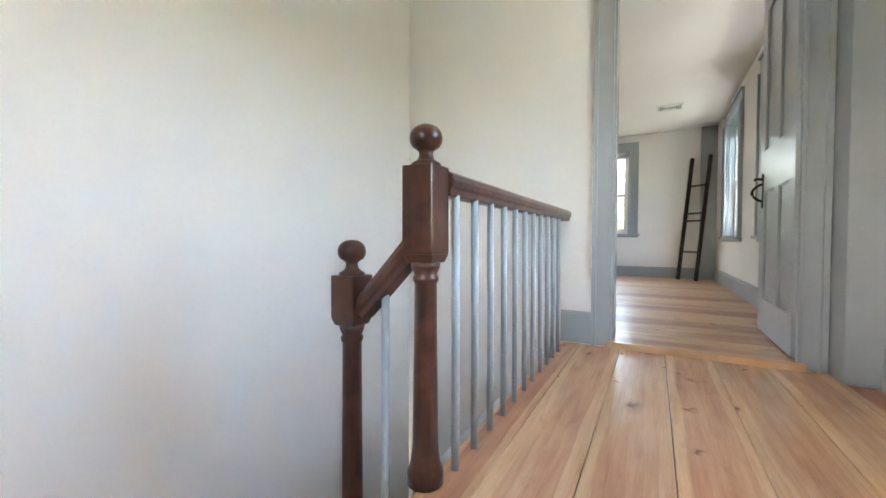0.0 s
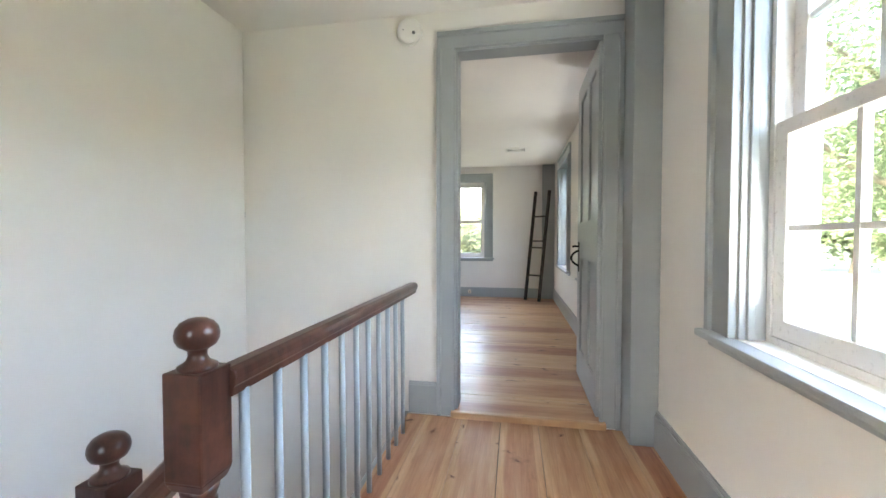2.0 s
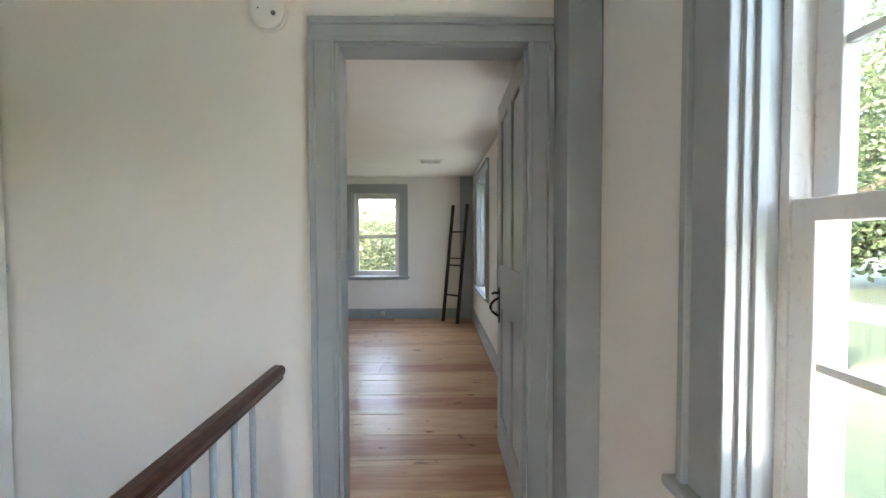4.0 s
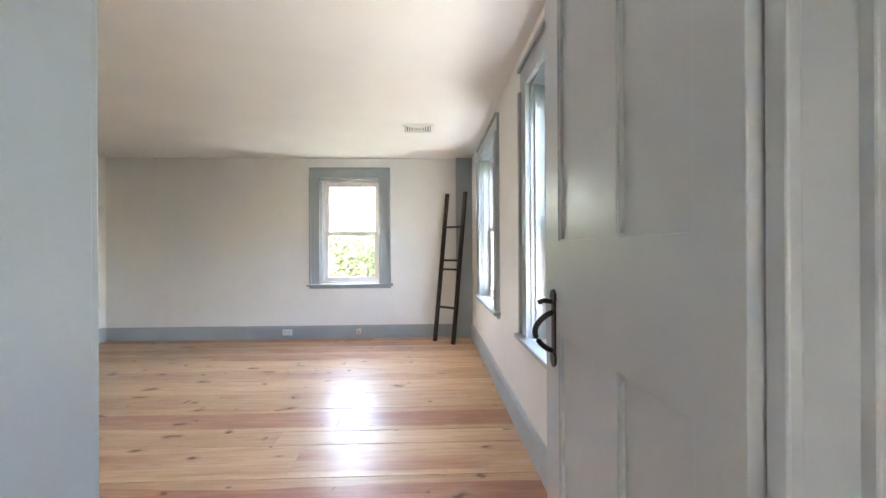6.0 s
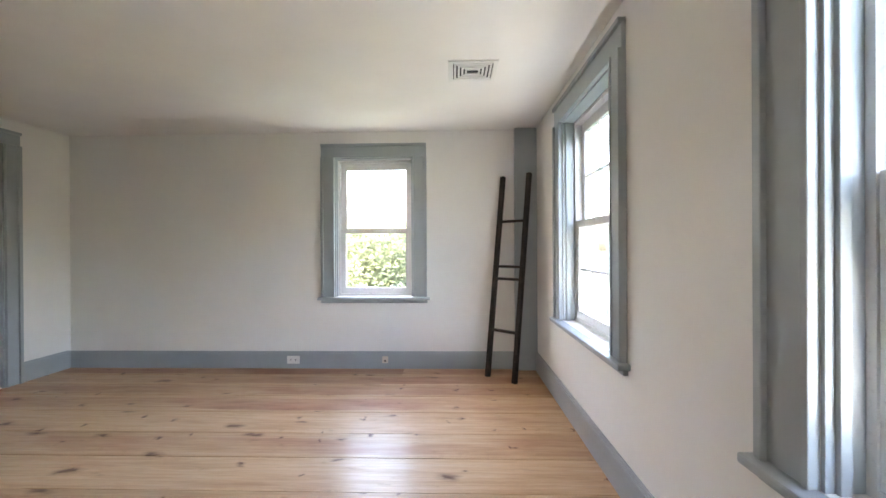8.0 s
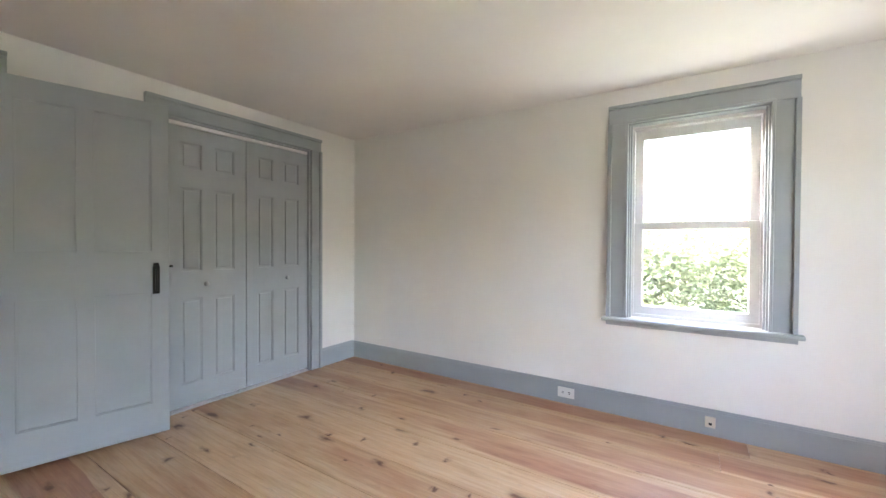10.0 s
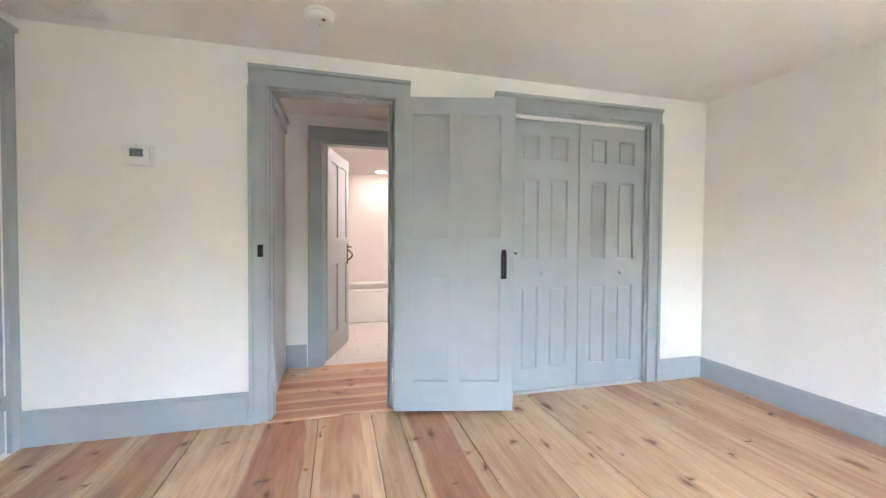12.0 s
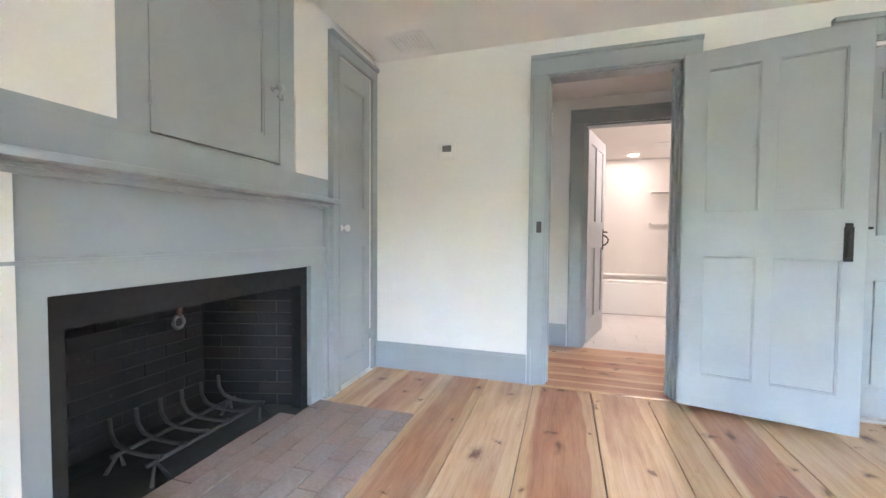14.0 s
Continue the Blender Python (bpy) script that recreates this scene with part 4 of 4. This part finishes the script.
for x in (-0.022, 0.022):
    s = part("socket", boxes((x - 0.015, x + 0.015, 0.006, 0.008, -0.017, 0.017), bevel=0.002), PLASTIC, ou)
    part("slot", boxes((x - 0.008, x + 0.008, 0.0078, 0.0086, 0.004, 0.007), (x - 0.006, x + 0.006, 0.0078, 0.0086, -0.007, -0.004)), DARKSLOT, s)
jb = thing("cable_box", pose(-0.537, ROOM_N - 0.018, 0.085, 0, 0, NORTH), "small cream cable box on the baseboard", "cable box")
part("body", boxes((-0.026, 0.026, 0, 0.022, -0.03, 0.03), bevel=0.004), painted("cream_plastic", (0.66, 0.6, 0.5), 0.4, 0.02, 0), jb)
part("jack", boxes((-0.008, 0.008, 0.022, 0.024, -0.014, 0.0)), DARKSLOT, jb)

# copper pendant over the stairwell
pen = thing("pendant_lamp", pose(-0.525, 1.30, 1.735), "copper bell-shaped pendant lamp hanging over the stairs", "lamp")
bm = bmesh.new()
out = [(0.075, 0.0), (0.077, 0.006), (0.073, 0.03), (0.066, 0.07), (0.05, 0.11), (0.03, 0.135), (0.02, 0.16)]
prof = out + [(r - 0.003, z) for r, z in out[::-1]]
rings = [[bm.verts.new((r * math.cos(k * math.pi / 20), r * math.sin(k * math.pi / 20), z)) for k in range(40)] for r, z in prof]
for a, b in zip(rings, rings[1:] + rings[:1]):
    for k in range(40):
        bm.faces.new((a[k], a[(k + 1) % 40], b[(k + 1) % 40], b[k])).smooth = True
part("shade", bm, COPPER, pen)
part("bulb", lathe(bmesh.new(), [(0.012, 0.15), (0.014, 0.11), (0.028, 0.075), (0.03, 0.055), (0.02, 0.035), (0.001, 0.028)]), PORCELAIN, pen)
part("cord", tube(bmesh.new(), [(0, 0, 0.15), (0, 0, HALL_H - 1.74)], 0.004), IRON, pen)
part("canopy", lathe(bmesh.new(), [(0.02, HALL_H - 1.77), (0.055, HALL_H - 1.745), (0.055, HALL_H - 1.736)]), COPPER, pen)

# ---- bathroom ----
tub = thing("bathtub", pose(-6.15, 4.35, 0), "white built-in bathtub with flat apron", "bathtub")
part("apron", boxes((-0.03, 0, -0.74, 1.09, 0, 0.38), bevel=0.006), PORCELAIN, tub)
part("rim", holed(-0.74, 1.09, 0.0, 0.94, 0.38, 0.42, [(-0.64, 0.99, 0.1, 0.86)]), PORCELAIN, tub, soft=0.01).matrix_basis = Matrix(((0, 0, -1, 0), (1, 0, 0, 0), (0, 1, 0, 0), (0, 0, 0, 1)))
part("basin", boxes((-0.86, -0.1, -0.64, 0.99, 0.08, 0.1)), PORCELAIN, tub)
for z in (1.12, 1.56):
    solid_thing("corner_shelf", boxes((-7.1, -6.95, 4.92, 5.45, z, z + 0.025), bevel=0.006), PORCELAIN, "white bath corner shelf", "shelf", group="bath shelves")
sp = thing("tub_spout", pose(-6.5, 5.45, 0.56), "chrome tub spout on the bath wall", "faucet")
part("spout", tube(bmesh.new(), [(0, 0, 0), (0, -0.12, 0), (0, -0.15, -0.02)], 0.02, 12), CHROME, sp)
sh = thing("shower_head", pose(-6.5, 5.45, 1.82), "chrome shower head on the bath wall", "shower head")
part("arm", tube(bmesh.new(), [(0, 0, 0), (0, -0.1, 0.02), (0, -0.16, -0.03)], 0.009, 10), CHROME, sh)
part("head", lathe(bmesh.new(), [(0.012, 0.05), (0.035, 0.01), (0.035, 0.0)], Matrix.Translation((0, -0.17, -0.07))), CHROME, sh)
for x in (-5.13, -6.75):
    rl = thing("recessed_lamp", pose(x, 4.65, 2.05), "lit round recessed bathroom ceiling lamp", "lamp", "bathroom lamps")
    part("trim_ring", lathe(bmesh.new(), [(0.085, -0.006), (0.085, -0.001)], seg=28), WHITE, rl)
    part("lens", lathe(bmesh.new(), [(0.06, -0.009), (0.06, -0.0065)], seg=28), LIT, rl)
    la_ = new("bath_light", bpy.data.lights.new("bath_light", "AREA"))
    la_.data.shape, la_.data.size, la_.data.energy, la_.data.color = "DISK", 0.11, 0.06 if x > -6 else 0.010, (1.0, 0.88, 0.80)
    la_.matrix_world = pose(x, 4.65, 2.038)
solid_thing("bath_vent", boxes((-6.3, -6.05, 4.8, 5.05, 2.04, 2.049), bevel=0.003), PLASTIC, "white bathroom ceiling fan grille", "vent")

# ---- outside ----
GZ = -2.95
solid_thing("ground", boxes((-400, 400, -400, 400, GZ - 0.3, GZ)), LAWN, "lawn with bare earth patches", "ground", "structure")
solid_thing("road", boxes((21, 27, -300, 300, GZ - 0.1, GZ + 0.012)), ASPHALT, "pale asphalt road beyond the lawn", "road", "structure")
solid_thing("wall_outer_east", boxes((0.9, 1.03, PART_Y, 7.06, GZ, -0.2), (0.9, 1.08, -1.1, PART_Y, GZ, -2.75)), WHITE, "white lower house wall", "wall", "structure")


def tree(x, y, h, r, crown_r, seed, n, label, mat=LEAF, low=0.3, size=0.16):
    rr = random.Random(seed)
    t = thing("tree", pose(x, y, GZ), label, "tree")
    pts = [(rr.uniform(-0.12, 0.12) * k * 0.4, rr.uniform(-0.12, 0.12) * k * 0.4, h * 0.62 * k / 6) for k in range(7)]
    bm = tube(bmesh.new(), pts, r, 14, 0.45)
    for v in bm.verts:
        a = math.atan2(v.co.y, v.co.x)
        v.co.xy *= 1 + 0.07 * math.sin(5 * a + v.co.z * 0.6) + 0.5 * max(0, 1 - v.co.z / 0.9) ** 2
    part("trunk", bm, BARK, t)
    bm, tips = bmesh.new(), []
    for k in range(11):
        z0 = h * (low + (0.6 - low) * k / 10)
        a = k * 2.4 + rr.uniform(-0.4, 0.4)
        ln = crown_r * rr.uniform(0.55, 0.95)
        p = [Vector((0, 0, z0))]
        for s in range(1, 5):
            p.append(Vector((math.cos(a + 0.15 * s) * ln * s / 4, math.sin(a + 0.15 * s) * ln * s / 4, z0 + ln * (0.18 * s - 0.008 * s * s) + rr.uniform(-0.15, 0.15))))
        tube(bm, p, r * 0.26, 7, 0.2)
        tips += p[1:]
        for q in p[2:]:
            e = q + Vector((rr.uniform(-1, 1), rr.uniform(-1, 1), rr.uniform(-0.2, 0.9))) * crown_r * 0.3
            tube(bm, [q, (q + e) / 2 + Vector((0, 0, 0.1)), e], r * 0.07, 5, 0.3)
            tips.append(e)
    tips += [Vector((rr.gauss(0, crown_r * 0.4), rr.gauss(0, crown_r * 0.4), h * rr.uniform(0.6, 0.98))) for _ in range(26)]
    part("limbs", bm, BARK, t)
    vs, fs = [], []
    spread = crown_r * 0.2
    for _ in range(n):
        c = rr.choice(tips) + Vector((rr.gauss(0, spread), rr.gauss(0, spread), rr.gauss(0, spread * 0.6)))
        u = Vector((rr.gauss(0, 1), rr.gauss(0, 1), rr.gauss(0, 0.5))).normalized()
        w = u.cross(Vector((rr.gauss(0, 1), rr.gauss(0, 1), rr.gauss(0, 1)))).normalized()
        s = size * rr.uniform(0.6, 1.3)
        i = len(vs)
        vs += [c - u * s, c + w * s * 0.55, c + u * s, c - w * s * 0.55]
        fs.append((i, i + 1, i + 2, i + 3))
    me = bpy.data.meshes.new("crown")
    me.from_pydata(vs, [], fs)
    me.materials.append(mat)
    c = new("crown", me)
    c.parent = t
    tagged(c, kind="stuff")
    return t


tree(12.7, 13.6, 13.0, 0.62, 6.0, 3, 45000, "large old maple tree with pale rough bark on the lawn", low=0.30, size=0.085)
tree(17.5, 21.5, 12.0, 0.42, 5.5, 5, 18000, "maple tree with dark trunk near the road", low=0.33, size=0.12)
for i, (x, y, h, cr) in enumerate(((33, 2, 9, 5), (35, 12, 10, 5.5), (34, 22, 9, 5), (33, 32, 10, 6), (36, 43, 11, 6), (31, 55, 11, 6), (38, 30, 12, 6), (38, 52, 13, 7), (35, 70, 13, 7), (36, -8, 10, 5))):
    tree(x, y, h, 0.3, cr, 20 + i, 9000, "green roadside tree beyond the road", low=0.12, size=0.3)
for i, (x, y, h, cr) in enumerate(((-2.5, 17, 5.2, 2.6), (1.5, 19, 5.6, 2.8), (-6, 20, 5.6, 3), (-1, 27, 8, 4), (-9, 29, 8, 4), (6, 29, 8, 4), (-14, 24, 7, 4))):
    tree(x, y, h, 0.2, cr, 40 + i, 16000, "pale green tree behind the house", LEAF2, low=0.1, size=0.075)

# ---- floors, board by board ----
def planks(name, label, mat, along_x, x0, x1, y0, y1, z, seed, w0, w1, skip=None, edges=()):
    rr = random.Random(seed)
    base = solid_thing(name, boxes((x0, x1, y0, y1, z - 0.2, z - 0.012)), DARKSLOT, label, "floor", "structure")
    a, end = (y0, y1) if along_x else (x0, x1)
    lo, hi = (x0, x1) if along_x else (y0, y1)
    while a < end - 0.01:
        known = [e for e in edges if e[0] > a + 0.01]
        b, red = known[0] if known else (min(end, a + rr.uniform(w0, w1)), rr.random() < 0.08)
        if end - b < 0.07:
            b = end
        s = lo
        while s < hi - 0.01:
            e = min(hi, s + rr.uniform(2.9, 6.0))
            if hi - e < 0.6:
                e = hi
            segs = [(s, e)]
            if skip:
                segs = skip(a, b, s, e)
            for q0, q1 in segs:
                d, g = rr.uniform(-0.0007, 0.0007), rr.choice((0.0013, 0.0018, 0.0025, 0.0032) if along_x else (0.0008, 0.0012, 0.0016))
                bm = bmesh.new()
                if along_x:
                    box(bm, q0 + 0.0008, q1 - 0.0008, a + g, b - g, z - 0.02, z + d, bevel=0.0015)
                else:
                    box(bm, a + g, b - g, q0 + 0.0008, q1 - 0.0008, z - 0.02, z + d, bevel=0.0015)
                part("plank", bm, REDX if red and along_x else mat, base)
            s = e
        a = b


def round_hearth(a, b, s, e):
    """Boards stop at the hearth."""
    if a < 3.03 and e > -2.865 and s < -1.465:
        return [q for q in ((s, min(e, -2.865)), (max(s, -1.465), e)) if q[1] - q[0] > 0.02]
    return [(s, e)]


# far edge of each board from the hearth wall on, and whether it is a red one
BOARDS = [(2.72, False), (3.04, False), (3.32, True), (3.61, False), (3.95, True), (4.26, False), (4.42, False), (4.75, True), (5.04, False), (5.33, False)]
planks("floor_room", "wide pine floorboards of mixed honey and red tones", OAKX, True, ROOM_W, ROOM_E, 2.5, ROOM_N, 0.0, 12, 0.2, 0.3, round_hearth, BOARDS)
planks("floor_hall", "wide knotty pine floorboards of the landing", OAKY, False, -0.404, HALL_E, 0.77, 2.46, HALL_Z, 6, 0.17, 0.24, None, [(-0.285, False), (-0.08, False), (0.13, False), (0.33, False), (0.54, False), (0.75, False)])
planks("floor_corridor", "pine floorboards of the small hall", OAKY, False, BX, ROOM_W - 0.10, 3.64, 5.1, 0.0, 9, 0.14, 0.22)
bf = solid_thing("floor_bath", boxes((-7.1, BX, 3.6, 5.45, -0.1, -0.006)), ASH, "pale grey tiled bathroom floor", "floor", "structure")
tm = mesh_of("tile", boxes((0.002, 0.148, 0.002, 0.598, -0.02, 0.0), bevel=0.0015), TILE)
for i in range(11):
    for j in range(4):
        b = new("tile", tm)
        b.parent, b.matrix_basis = bf, pose(BX - 0.15 - i * 0.15, 3.45 + j * 0.6 + (i % 3) * 0.2 - 0.2, 0)
